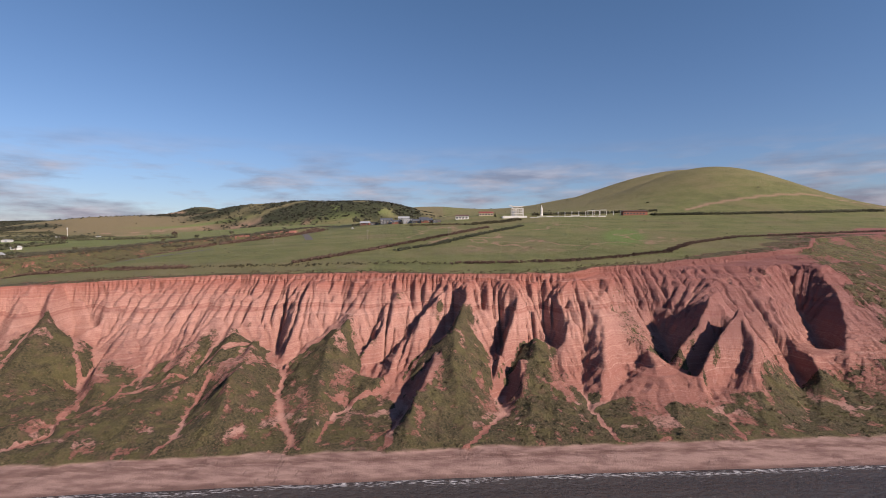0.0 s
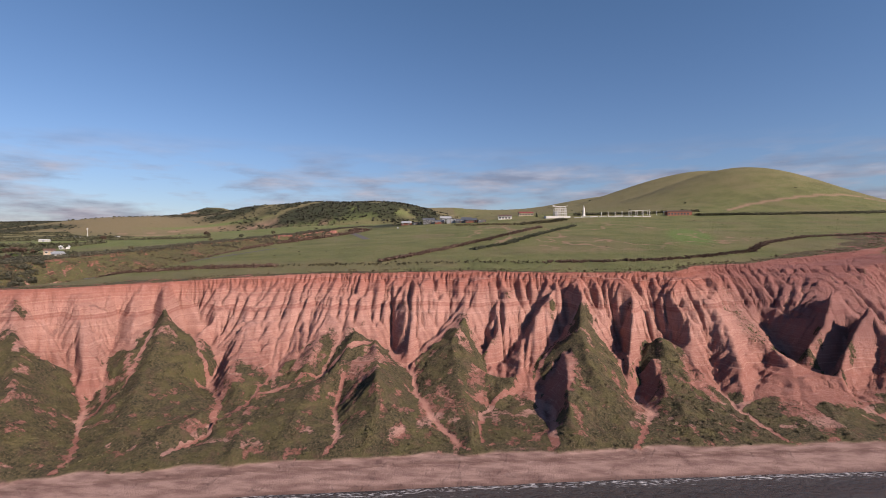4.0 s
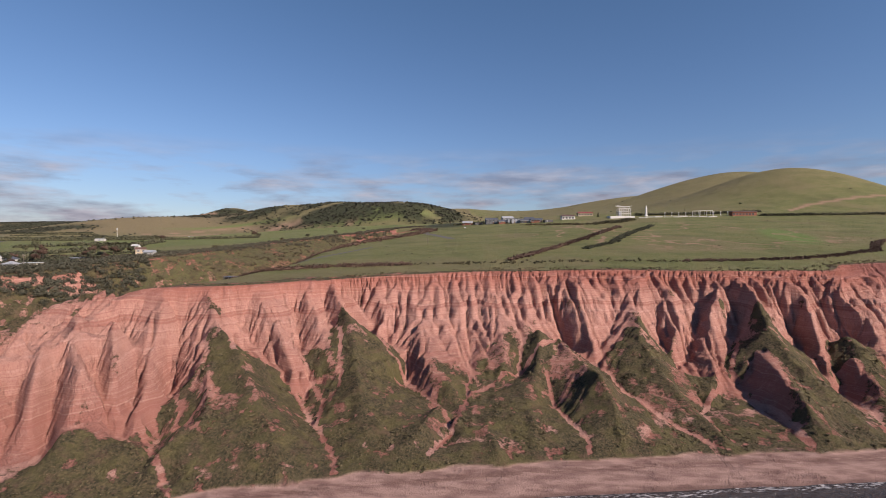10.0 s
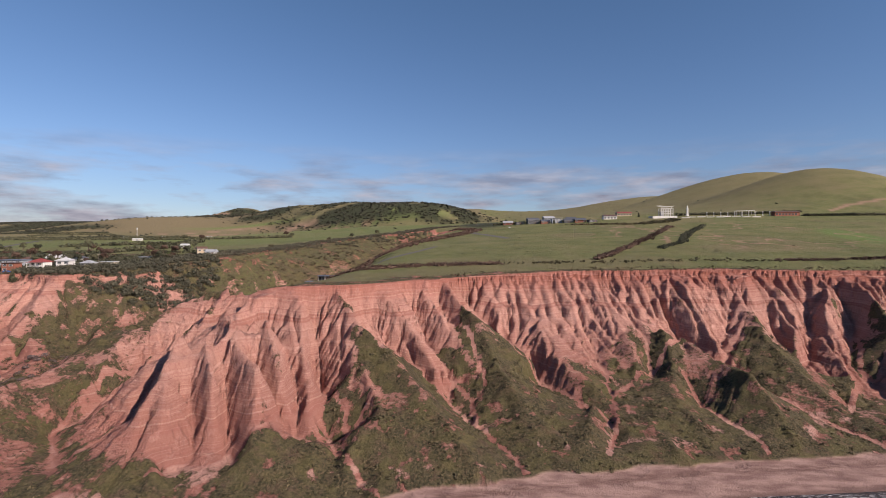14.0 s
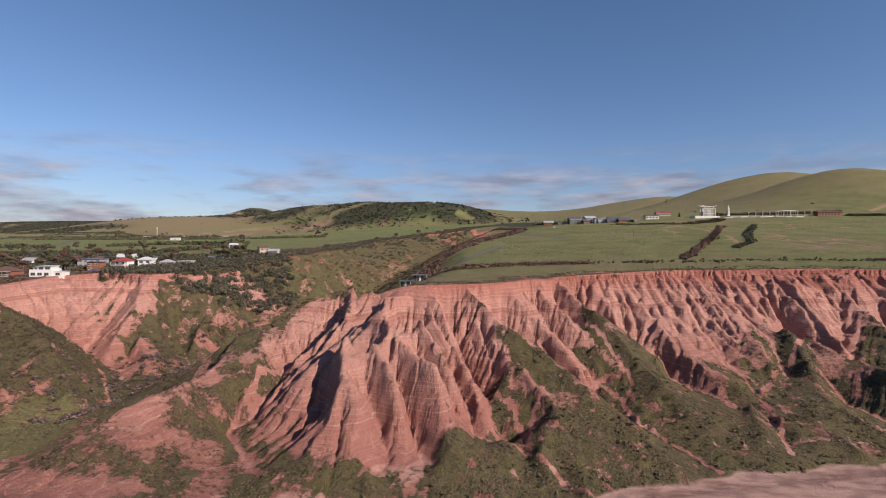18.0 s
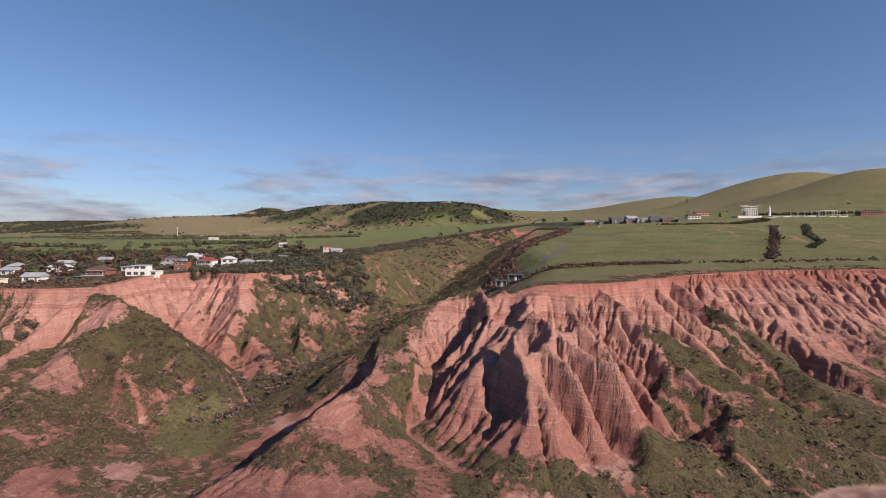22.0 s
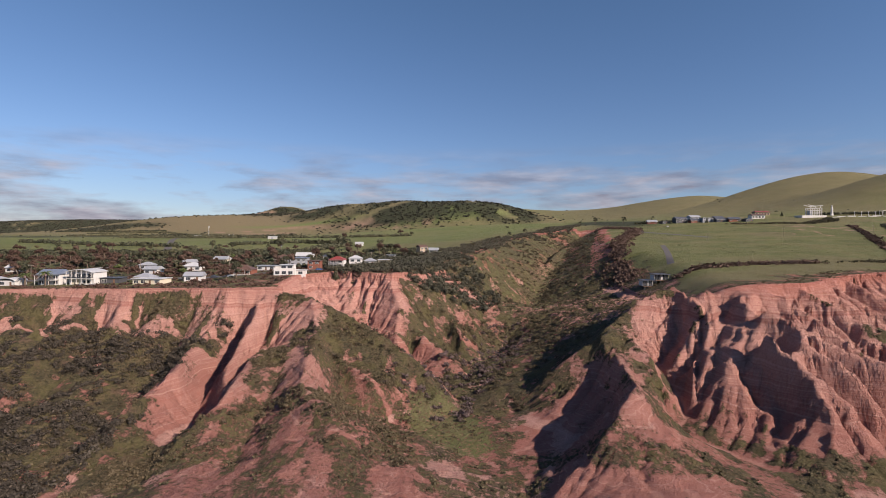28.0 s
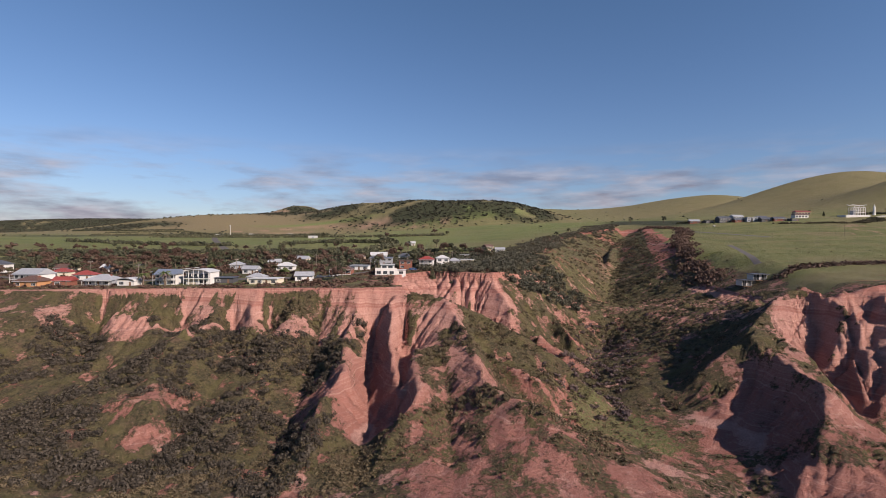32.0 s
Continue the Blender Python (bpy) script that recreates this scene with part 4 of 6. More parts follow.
def sheet_mesh(name, x, y, z, material):
    n, m = x.shape
    mesh = bpy.data.meshes.new(name)
    ids = np.arange(n * m).reshape(n, m)
    quads = np.stack([ids[:-1, :-1], ids[1:, :-1], ids[1:, 1:], ids[:-1, 1:]], -1).reshape(-1, 4)
    mesh.vertices.add(n * m)
    mesh.vertices.foreach_set("co", np.stack([x, y, z], -1).astype(np.float32).ravel())
    mesh.loops.add(quads.size)
    mesh.loops.foreach_set("vertex_index", quads.astype(np.int32).ravel())
    mesh.polygons.add(len(quads))
    mesh.polygons.foreach_set("loop_start", np.arange(0, quads.size, 4, dtype=np.int32))
    mesh.polygons.foreach_set("use_smooth", np.ones(len(quads), bool))
    mesh.update()
    mesh.materials.append(material)
    return mesh


def spread(mesh, name, values):
    mesh.attributes.new(name, "FLOAT", "POINT").data.foreach_set("value", np.clip(values, 0, 1).astype(np.float32).ravel())


for axis in (0, 1):
    FLOW = (np.roll(FLOW, 1, axis) + 2 * FLOW + np.roll(FLOW, -1, axis)) / 4
slope = np.hypot(np.gradient(Z, axis=0) / np.gradient(X, axis=0), np.gradient(Z, axis=1) / np.gradient(Y, axis=1))
patch = fbm(X / 16, Y / 16, 4)
tops = fbm(X / 60 + 5, Y / 60, 3)
broad = Z.copy()
for reach_cells in (1, 2, 4, 8, 8):
    for axis in (0, 1):
        broad = (np.roll(broad, reach_cells, axis) + 2 * broad + np.roll(broad, -reach_cells, axis)) / 4
stand = np.clip((Z - broad) * (OUT > 0) * (Y < 400), -3, 3)  # spurs stand out, gullies lie low
tussocks = fbm(X / 5.5 + 30, Y / 5.5, 4)
scrub = cosine_mask(COVER + 0.55 * (patch - 0.5) + 0.5 * (tussocks - 0.5) + 0.05 * stand, 0.2, 0.5) * (OUT > 0)
scrub *= 1 - 0.6 * cosine_mask(fbm(X / 10 + 7, Y / 15, 5), 0.53, 0.66) * (1 - cosine_mask(COVER, 0.85, 1.0))
scrub *= 0.45 + 0.55 * cosine_mask(fbm(X / 4 + 11, Y / 4, 3), 0.27, 0.42)
scrub *= 1 - cosine_mask(np.log(FLOW) + 1.5 * (patch - 0.5), 6.3, 7.2) * 0.6
scrub *= 1 - 0.95 * cosine_mask(TRAIL + 0.5 * (tussocks - 0.5), 0.25, 0.6)
scrub *= 1 - 0.35 * (1 - cosine_mask(Y + 40 * (patch - 0.5), 175, 200)) * cosine_mask(X, -470, -440) * (1 - cosine_mask(X, -325, -295))  # thin turf on the spurs below the ravine
rim = (X < -262) * (1 - cosine_mask(-X + 30 * (patch - 0.5), 405, 440)) * cosine_mask(Y + 30 * (patch - 0.5), 250, 272) * (OUT > -6)
scrub = np.where((OUT <= 0) & (Y < 420), np.clip(0.75 + 1.4 * (tussocks - 0.5), 0, 1) * cosine_mask(-OUT, 0.5, 3.5), scrub)
scrub = np.where((rim > 0) & (Y > 335), np.maximum(scrub, rim * (0.66 + 1.3 * (patch - 0.5) + 0.5 * (tussocks - 0.5))), scrub)
rim_width = np.interp(X, [-330, -262, -225, -150, 0, 100, 180, 260], [30, 30, 26, 10, 7, 8, 14, 40])  # heath between the edge and the pasture
GRASS = cosine_mask(-OUT + rim_width * 1.2 * (patch - 0.5), 0.45 * rim_width, rim_width)
west_bank = spot(X, Y, -372, 262, 46, 75, -0.35)
GRASS = np.maximum(GRASS, 0.44 * cosine_mask(Y, 282, 300) * (X < -270) * (OUT > -5) * (1 - cosine_mask(patch, 0.50, 0.60)))
GRASS = np.maximum(GRASS, (OUT > 0) * np.maximum(0.44 * (Y > 330), 0.42 * west_bank) * cosine_mask(0.6 + patch - 0.5 - 0.8 * (slope - 0.5), 0.4, 0.6))
GRASS = np.maximum(GRASS, 0.6 * spot(X, Y, -378, 168, 13, 24, 0.4))
BEACH = cosine_mask(3.3 - Z + 0.8 * (patch - 0.5), -0.1, 0.25) * (X > -330)
land = sheet_mesh("ground", X, Y, Z, LAND)
spread(land, "scrub", scrub)
spread(land, "grass", GRASS * (1 - BEACH))
spread(land, "beach", BEACH)
spread(land, "wet", BEACH * (1 - cosine_mask(Z, 0.25, 0.6)))
spread(land, "weed", 0.55 * BEACH * cosine_mask(Z, 1.9, 2.1) * (1 - cosine_mask(Z, 2.3, 2.7)))
spread(land, "wash", cosine_mask(np.log(FLOW), 4.8, 6.0) * (OUT > 25))
spread(land, "plum", cosine_mask(X, 70, 125) * 0.75 * cosine_mask(Z, 18, 34))
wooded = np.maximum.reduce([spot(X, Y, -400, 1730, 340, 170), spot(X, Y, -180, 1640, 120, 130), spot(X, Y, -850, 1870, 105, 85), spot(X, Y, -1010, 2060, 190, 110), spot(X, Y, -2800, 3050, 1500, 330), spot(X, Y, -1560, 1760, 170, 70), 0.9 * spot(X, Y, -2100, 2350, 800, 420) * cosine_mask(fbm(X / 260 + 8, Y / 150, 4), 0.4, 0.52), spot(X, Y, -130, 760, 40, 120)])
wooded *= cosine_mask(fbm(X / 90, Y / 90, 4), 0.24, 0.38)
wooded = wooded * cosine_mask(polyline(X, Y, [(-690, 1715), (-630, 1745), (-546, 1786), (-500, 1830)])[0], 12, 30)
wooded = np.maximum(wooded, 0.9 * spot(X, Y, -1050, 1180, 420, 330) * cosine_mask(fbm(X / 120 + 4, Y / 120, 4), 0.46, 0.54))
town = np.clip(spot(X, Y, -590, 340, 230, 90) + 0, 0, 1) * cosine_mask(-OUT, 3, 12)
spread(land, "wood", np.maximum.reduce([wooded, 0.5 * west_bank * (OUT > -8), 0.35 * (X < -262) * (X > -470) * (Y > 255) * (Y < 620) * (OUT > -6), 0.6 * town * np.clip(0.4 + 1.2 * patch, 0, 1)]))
tan_hill = np.maximum(spot(X, Y, -1160, 1840, 400, 230), 0.75 * cosine_mask(Y, 1350, 1650) * (X < 0))
spread(land, "dry", np.maximum.reduce([cosine_mask(Y, 690, 900) * cosine_mask(X, -60, 300) * 0.55, cosine_mask(tops, 0.5, 0.7) * 0.45, tan_hill * 0.95]))
spread(land, "lush", np.maximum.reduce([spot(X, Y, -380, 900, 260, 150) * 0.35, spot(X, Y, -700, 700, 420, 160) * 0.35, spot(X, Y, -880, 1725, 260, 14) * 0.9, spot(X, Y, -400, 1600, 220, 60) * 0.8, spot(X, Y, 156, 425, 16, 52, -0.35)]))
lines = np.abs(fbm(X / 34, Y / 46, 4) - 0.5)
trails = (1 - cosine_mask(lines, 0.010, 0.030)) * np.maximum(spot(X, Y, 60, 460, 120, 100), 0.8 * spot(X, Y, 130, 430, 70, 70))
quarry = np.maximum.reduce([0.95 * (1 - cosine_mask(polyline(X, Y, [(-1140, 1611), (-1027, 1656), (-882, 1714)])[0], 5, 11)), spot(X, Y, -545, 1600, 150, 26, -0.3), spot(X, Y, -1090, 2030, 130, 60), spot(X, Y, -800, 1690, 150, 18, -0.1) * 0.7, spot(X, Y, -620, 1640, 110, 40), spot(X, Y, -480, 1560, 90, 22), spot(X, Y, -1010, 1985, 120, 40), spot(X, Y, -900, 1600, 180, 30, 0.2) * 0.55])
quarry *= cosine_mask(tops + 0.5 * (patch - 0.5), 0.26, 0.42)
hill_road = (1 - cosine_mask(polyline(X, Y, [(330, 668), (370, 691), (460, 715), (553, 735), (610, 700), (640, 650)])[0], 2.5, 5)) * 0.9
edge_soil = (1 - cosine_mask(-OUT + 5 * (patch - 0.5), 1.5, 5)) * 0.45 * (OUT < 0) * (Y < 420) * ((X > -262) | (X < -455))
spread(land, "bare", np.maximum.reduce([trails * 0.85, quarry * 0.95, hill_road, edge_soil]))
ground = tagged(new("ground", land), "red clay cliffs, green plateau and distant hills in one sheet", "ground", kind="structure")

# the sea
wx, wy = np.meshgrid(np.concatenate([np.linspace(-4000, -700, 12), np.arange(-640, 320, 3.0), np.linspace(400, 4500, 12)]),
                     np.concatenate([np.linspace(-4500, 20, 24), np.arange(30, 185, 1.2)]), indexing="ij")
off = np.interp(wx, *zip(*SHORE)) - wy
swell = 0.16 * np.sin(off * 0.55 + 2.2 * fbm(wx / 40, wy / 40, 3)) * np.clip(1 - off / 60, 0, 1) * (off > -3)
water = sheet_mesh("sea", wx, wy, 0.04 + swell, SEA)
ragged = off + 3.2 * (fbm(wx / 9, wy / 9, 3) - 0.5)
spread(water, "surf", (1 - cosine_mask(np.abs(ragged - 0.8), 0.6, 1.5)))
spread(water, "lace", 0.35 * (1 - cosine_mask(ragged, 2, 12)) * (ragged > 0))
tagged(new("sea", water), "dark grey sea water with thin lines of foam at the shore", "sea", kind="structure")


# ---- building blocks ----
def mesh_from(name, verts, faces, material, smooth=False):
    mesh = bpy.data.meshes.new(name)
    mesh.from_pydata([tuple(map(float, v)) for v in verts], [], [tuple(map(int, f)) for f in faces])
    mesh.materials.append(material)
    if smooth:
        mesh.polygons.foreach_set("use_smooth", [True] * len(mesh.polygons))
    mesh.update()
    return mesh


def part(name, shape, material, parent, label=""):
    """shape: a bmesh or (verts, faces), as one mesh under a thing or under a part."""
    if isinstance(shape, bmesh.types.BMesh):
        mesh = bpy.data.meshes.new(name)
        shape.to_mesh(mesh)
        shape.free()
        mesh.materials.append(material)
    else:
        mesh = mesh_from(name, *shape, material)
    ob = new(name, mesh)
    ob.parent = parent
    return tagged(ob, label)


def box(x0, y0, z0, x1, y1, z1, bevel=0.0):
    bm = bmesh.new()
    bmesh.ops.create_cube(bm, size=1)
    for v in bm.verts:
        v.co = Vector((x0 + (v.co.x + 0.5) * (x1 - x0), y0 + (v.co.y + 0.5) * (y1 - y0), z0 + (v.co.z + 0.5) * (z1 - z0)))
    if bevel:
        bmesh.ops.bevel(bm, geom=bm.edges[:], offset=bevel, segments=1, affect="EDGES")
    return bm


def boxes(*rows):
    verts, faces = [], []
    for x0, y0, z0, x1, y1, z1 in rows:
        k = len(verts)
        verts += [(x, y, z) for z in (z0, z1) for x, y in ((x0, y0), (x1, y0), (x1, y1), (x0, y1))]
        faces += [(k, k + 3, k + 2, k + 1), (k + 4, k + 5, k + 6, k + 7)] + [(k + i, k + (i + 1) % 4, k + 4 + (i + 1) % 4, k + 4 + i) for i in range(4)]
    return verts, faces


def slab_over(profile, y0, y1, thick):
    """A bent sheet: profile of (x, z) along the house, from y0 to y1."""
    n = len(profile)
    verts = [(x, y, z + h) for h in (0, thick) for y in (y0, y1) for x, z in profile]
    faces = []
    for i in range(n - 1):
        faces += [(i, i + 1, n + i + 1, n + i)[::-1], (2 * n + i, 2 * n + i + 1, 3 * n + i + 1, 3 * n + i)]
        faces += [(i, i + 1, 2 * n + i + 1, 2 * n + i), (n + i, 3 * n + i, 3 * n + i + 1, n + i + 1)]
    faces += [(0, 2 * n, 3 * n, n), (n - 1, 2 * n - 1, 4 * n - 1, 3 * n - 1)]
    return verts, faces


def tube(path, radii, sides=7):
    verts, faces = [], []
    for (x, y, z), r in zip(path, radii):
        verts += [(x + r * math.cos(2 * math.pi * k / sides), y + r * math.sin(2 * math.pi * k / sides), z) for k in range(sides)]
    for i in range(len(path) - 1):
        faces += [(i * sides + k, i * sides + (k + 1) % sides, (i + 1) * sides + (k + 1) % sides, (i + 1) * sides + k) for k in range(sides)]
    faces.append(tuple(range((len(path) - 1) * sides, len(path) * sides)))
    return verts, faces


def thing(name, x, y, turn=0.0, sink=0.0, label="", category="", group="", z=None):
    ob = new(name)
    ob.empty_display_size = 0.5
    ob.matrix_world = pose(x, y, float(ground_z(x, y)[0]) - sink if z is None else z, 0, 0, turn)
    return tagged(ob, label, category, group)


# ---- leaves ----
def leaf_cloud(rng, lobes, count, size):
    """Many small leaf triangles filling the outer part of several lobes (x, y, z, rx, ry, rz)."""
    lobes = np.asarray(lobes, float)
    vol = np.prod(lobes[:, 3:], axis=1) ** 0.67
    pick = rng.choice(len(lobes), count, p=vol / vol.sum())
    way = rng.normal(size=(count, 3))
    way /= np.linalg.norm(way, axis=1)[:, None]
    mid = lobes[pick, :3] + way * lobes[pick, 3:] * (rng.uniform(0.3, 1.0, count) ** 0.5)[:, None]
    a = rng.normal(size=(count, 3))
    a -= way * (a * way).sum(1)[:, None] * 0.55
    a /= np.linalg.norm(a, axis=1)[:, None]
    b = np.cross(way, a)
    s = size * rng.uniform(0.55, 1.5, count)[:, None]
    corners = np.stack([mid + a * s, mid - a * s * 0.6 + b * s * 0.8, mid - a * s * 0.5 - b * s * 0.8], 1)
    return corners.reshape(-1, 3)


def triangles_mesh(name, corners, material):
    mesh = bpy.data.meshes.new(name)
    n = len(corners)
    mesh.vertices.add(n)
    mesh.vertices.foreach_set("co", np.asarray(corners, np.float32).ravel())
    mesh.loops.add(n)
    mesh.loops.foreach_set("vertex_index", np.arange(n, dtype=np.int32))
    mesh.polygons.add(n // 3)
    mesh.polygons.foreach_set("loop_start", np.arange(0, n, 3, dtype=np.int32))
    mesh.update()
    mesh.materials.append(material)
    return mesh


def tufts(seed, kinds, count, size, low=0.35):
    rng = np.random.RandomState(seed)
    out = []
    for _ in range(kinds):
        lobes = [(rng.uniform(-0.5, 0.5), rng.uniform(-0.5, 0.5), rng.uniform(0.2, 0.5), rng.uniform(0.35, 0.65), rng.uniform(0.35, 0.65), rng.uniform(low, 0.6)) for _ in range(4)]
        out.append(leaf_cloud(rng, lobes, count, size))
    return out


def scatter(name, xs_, ys_, sizes, heights, material, label, kinds=6, count=30, leaf=0.26, seed=1, category="bushes", sink=0.12):
    """Bushes that nobody could count, as one object."""
    rng = np.random.RandomState(seed)
    forms = tufts(seed, kinds, count, leaf)
    zs = ground_z(xs_, ys_)
    turn, pick = rng.uniform(0, 6.28, len(xs_)), rng.randint(0, kinds, len(xs_))
    out = []
    for k in range(kinds):
        sel = np.where(pick == k)[0]
        f = forms[k][None]
        c, s = np.cos(turn[sel])[:, None], np.sin(turn[sel])[:, None]
        w, h = sizes[sel][:, None], heights[sel][:, None]
        x = xs_[sel][:, None] + w * (f[..., 0] * c - f[..., 1] * s)
        y = ys_[sel][:, None] + w * (f[..., 0] * s + f[..., 1] * c)
        z = zs[sel][:, None] - sink * h + h * f[..., 2]
        out.append(np.stack([x, y, z], -1).reshape(-1, 3))
    ob = new(name, triangles_mesh(name, np.concatenate(out), material))
    return tagged(ob, label, category, kind="stuff")


def grid_value(field, x, y):
    x0 = -170 + (x + 170) / (1 + np.maximum(y - NEAR_Y[-1], 0) / 620)
    return field[np.clip(np.searchsorted(xs, x0), 0, len(xs) - 1), np.clip(np.searchsorted(ys, y), 0, len(ys) - 1)]


def sow(seed, n, x0, x1, y0, y1):
    rng = np.random.RandomState(seed)
    return rng.uniform(x0, x1, n), rng.uniform(y0, y1, n), rng


# ---- houses of the town ----
def window(parent, x, z, w, h, y, frame_mat, bars=1):
    """A window in the front wall: frame and glass, set 5 cm into it."""
    t = 0.09
    rows = [(x - w / 2, y - 0.07, z, x + w / 2, y + 0.05, z + t), (x - w / 2, y - 0.07, z + h - t, x + w / 2, y + 0.05, z + h),
            (x - w / 2, y - 0.07, z + t, x - w / 2 + t, y + 0.05, z + h - t), (x + w / 2 - t, y - 0.07, z + t, x + w / 2, y + 0.05, z + h - t)]
    for k in range(bars):
        bx = x - w / 2 + w * (k + 1) / (bars + 1)
        rows.append((bx - 0.03, y - 0.06, z + t, bx + 0.03, y + 0.04, z + h - t))
    fr = part("window", boxes(*rows), frame_mat, parent)
    part("pane", boxes((x - w / 2 + t, y - 0.025, z + t, x + w / 2 - t, y - 0.005, z + h - t)), GLASS, fr, "dark reflecting glass")


def hip_roof(w, d, z, rise, over, hip):
    a, b = w / 2 + over, d / 2 + over
    r = max(a - b * hip, 0.2)
    v = [(-a, -b, z), (a, -b, z), (a, b, z), (-a, b, z), (-r, 0, z + rise), (r, 0, z + rise)]
    v += [(-a, -b, z - 0.18), (a, -b, z - 0.18), (a, b, z - 0.18), (-a, b, z - 0.18)]
    return v, [(0, 1, 5, 4), (1, 2, 5), (2, 3, 4, 5), (3, 0, 4), (6, 9, 8, 7), (0, 6, 7, 1), (1, 7, 8, 2), (2, 8, 9, 3), (3, 9, 6, 0)]


def house(x, y, w, storeys=1, roof="hip", wall=WHITE, cover=R_GREY, turn=0.0, verandah=False, chimney=False, label="", depth=None):
    d = depth or min(9.5, max(6.0, w * 0.75))
    ob = thing("house", x, y + d / 2, turn, 0.25, label, "house", "houses of the town")
    h = 2.6 * storeys + 0.1
    part("wall", box(-w / 2, -d / 2, -1.6, w / 2, d / 2, h), wall, ob)
    if roof == "flat":
        part("roof", boxes((-w / 2 - 0.5, -d / 2 - 0.7, h, w / 2 + 0.5, d / 2 + 0.3, h + 0.28)), cover, ob, "thin flat roof with wide eaves")
    elif roof == "curved":
        prof = [(w / 2 * 1.08 * math.sin(t), h - 0.5 + 1.5 * math.cos(t) ** 1.0 + 0.1) for t in np.linspace(-1.45, 1.45, 13)]
        part("roof", slab_over(prof, -d / 2 - 0.8, d / 2 + 0.4, 0.22), cover, ob, "low curved roof")
    elif roof == "skillion":
        part("roof", slab_over([(-w / 2 - 0.5, h + 0.05), (w / 2 + 0.5, h + 1.1)], -d / 2 - 0.7, d / 2 + 0.4, 0.2), cover, ob)
    else:
        part("roof", hip_roof(w, d, h + 0.18, 0.22 * d + 0.5, 0.55, 1.0 if roof == "hip" else 0.0), cover, ob)
        part("gutter", boxes((-w / 2 - 0.62, -d / 2 - 0.66, h - 0.06, w / 2 + 0.62, -d / 2 - 0.553, h + 0.08)), WHITE if wall is not WHITE else STEEL, ob)
    n = max(2, int(w / 3.4))
    for s in range(storeys):
        for k in range(n):
            wx_ = -w / 2 + w * (k + 0.5) / n
            if s == 0 and k == n // 2:
                part("door", boxes((wx_ - 0.48, -d / 2 - 0.06, 0.1, wx_ + 0.48, -d / 2 + 0.04, 2.15)), BROWNW if wall is not BROWNW else WHITE, ob)
                continue
            window(ob, wx_, 0.7 + 2.6 * s, min(2.2, w / n * 0.62), 1.45, -d / 2, WHITE if wall is not WHITE else GREYW, 1 + (w / n > 3.2))
    if verandah:
        z0 = 2.6 * (storeys - 1) + 0.12
        part("deck", boxes((-w / 2, -d / 2 - 2.3, z0 - 0.22, w / 2, -d / 2 - 0.003, z0)), PLASTER, ob)
        part("verandah_roof", slab_over([(-w / 2 - 0.2, z0 + 2.3), (w / 2 + 0.2, z0 + 2.3)], -d / 2 - 2.6, -d / 2 - 0.01, 0.12), cover, ob)
        m = max(3, int(w / 2.6))
        for k in range(m + 1):
            px = -w / 2 + 0.08 + (w - 0.16) * k / m
            part("post", boxes((px - 0.07, -d / 2 - 2.25, -1.4 if storeys > 1 else z0, px + 0.07, -d / 2 - 2.11, z0 + 2.3)), WHITE, ob)
        part("balustrade", boxes((-w / 2, -d / 2 - 2.24, z0 + 0.92, w / 2, -d / 2 - 2.16, z0 + 1.0), *[(-w / 2 + w * q / (3 * m) - 0.02, -d / 2 - 2.22, z0, -w / 2 + w * q / (3 * m) + 0.02, -d / 2 - 2.18, z0 + 0.92) for q in range(3 * m + 1)]), WHITE, ob)
    if chimney:
        part("chimney", boxes((w * 0.22, -0.4, h, w * 0.22 + 0.8, 0.4, h + 2.6)), BRICK if wall is not BRICK else CREAM, ob)
    return ob


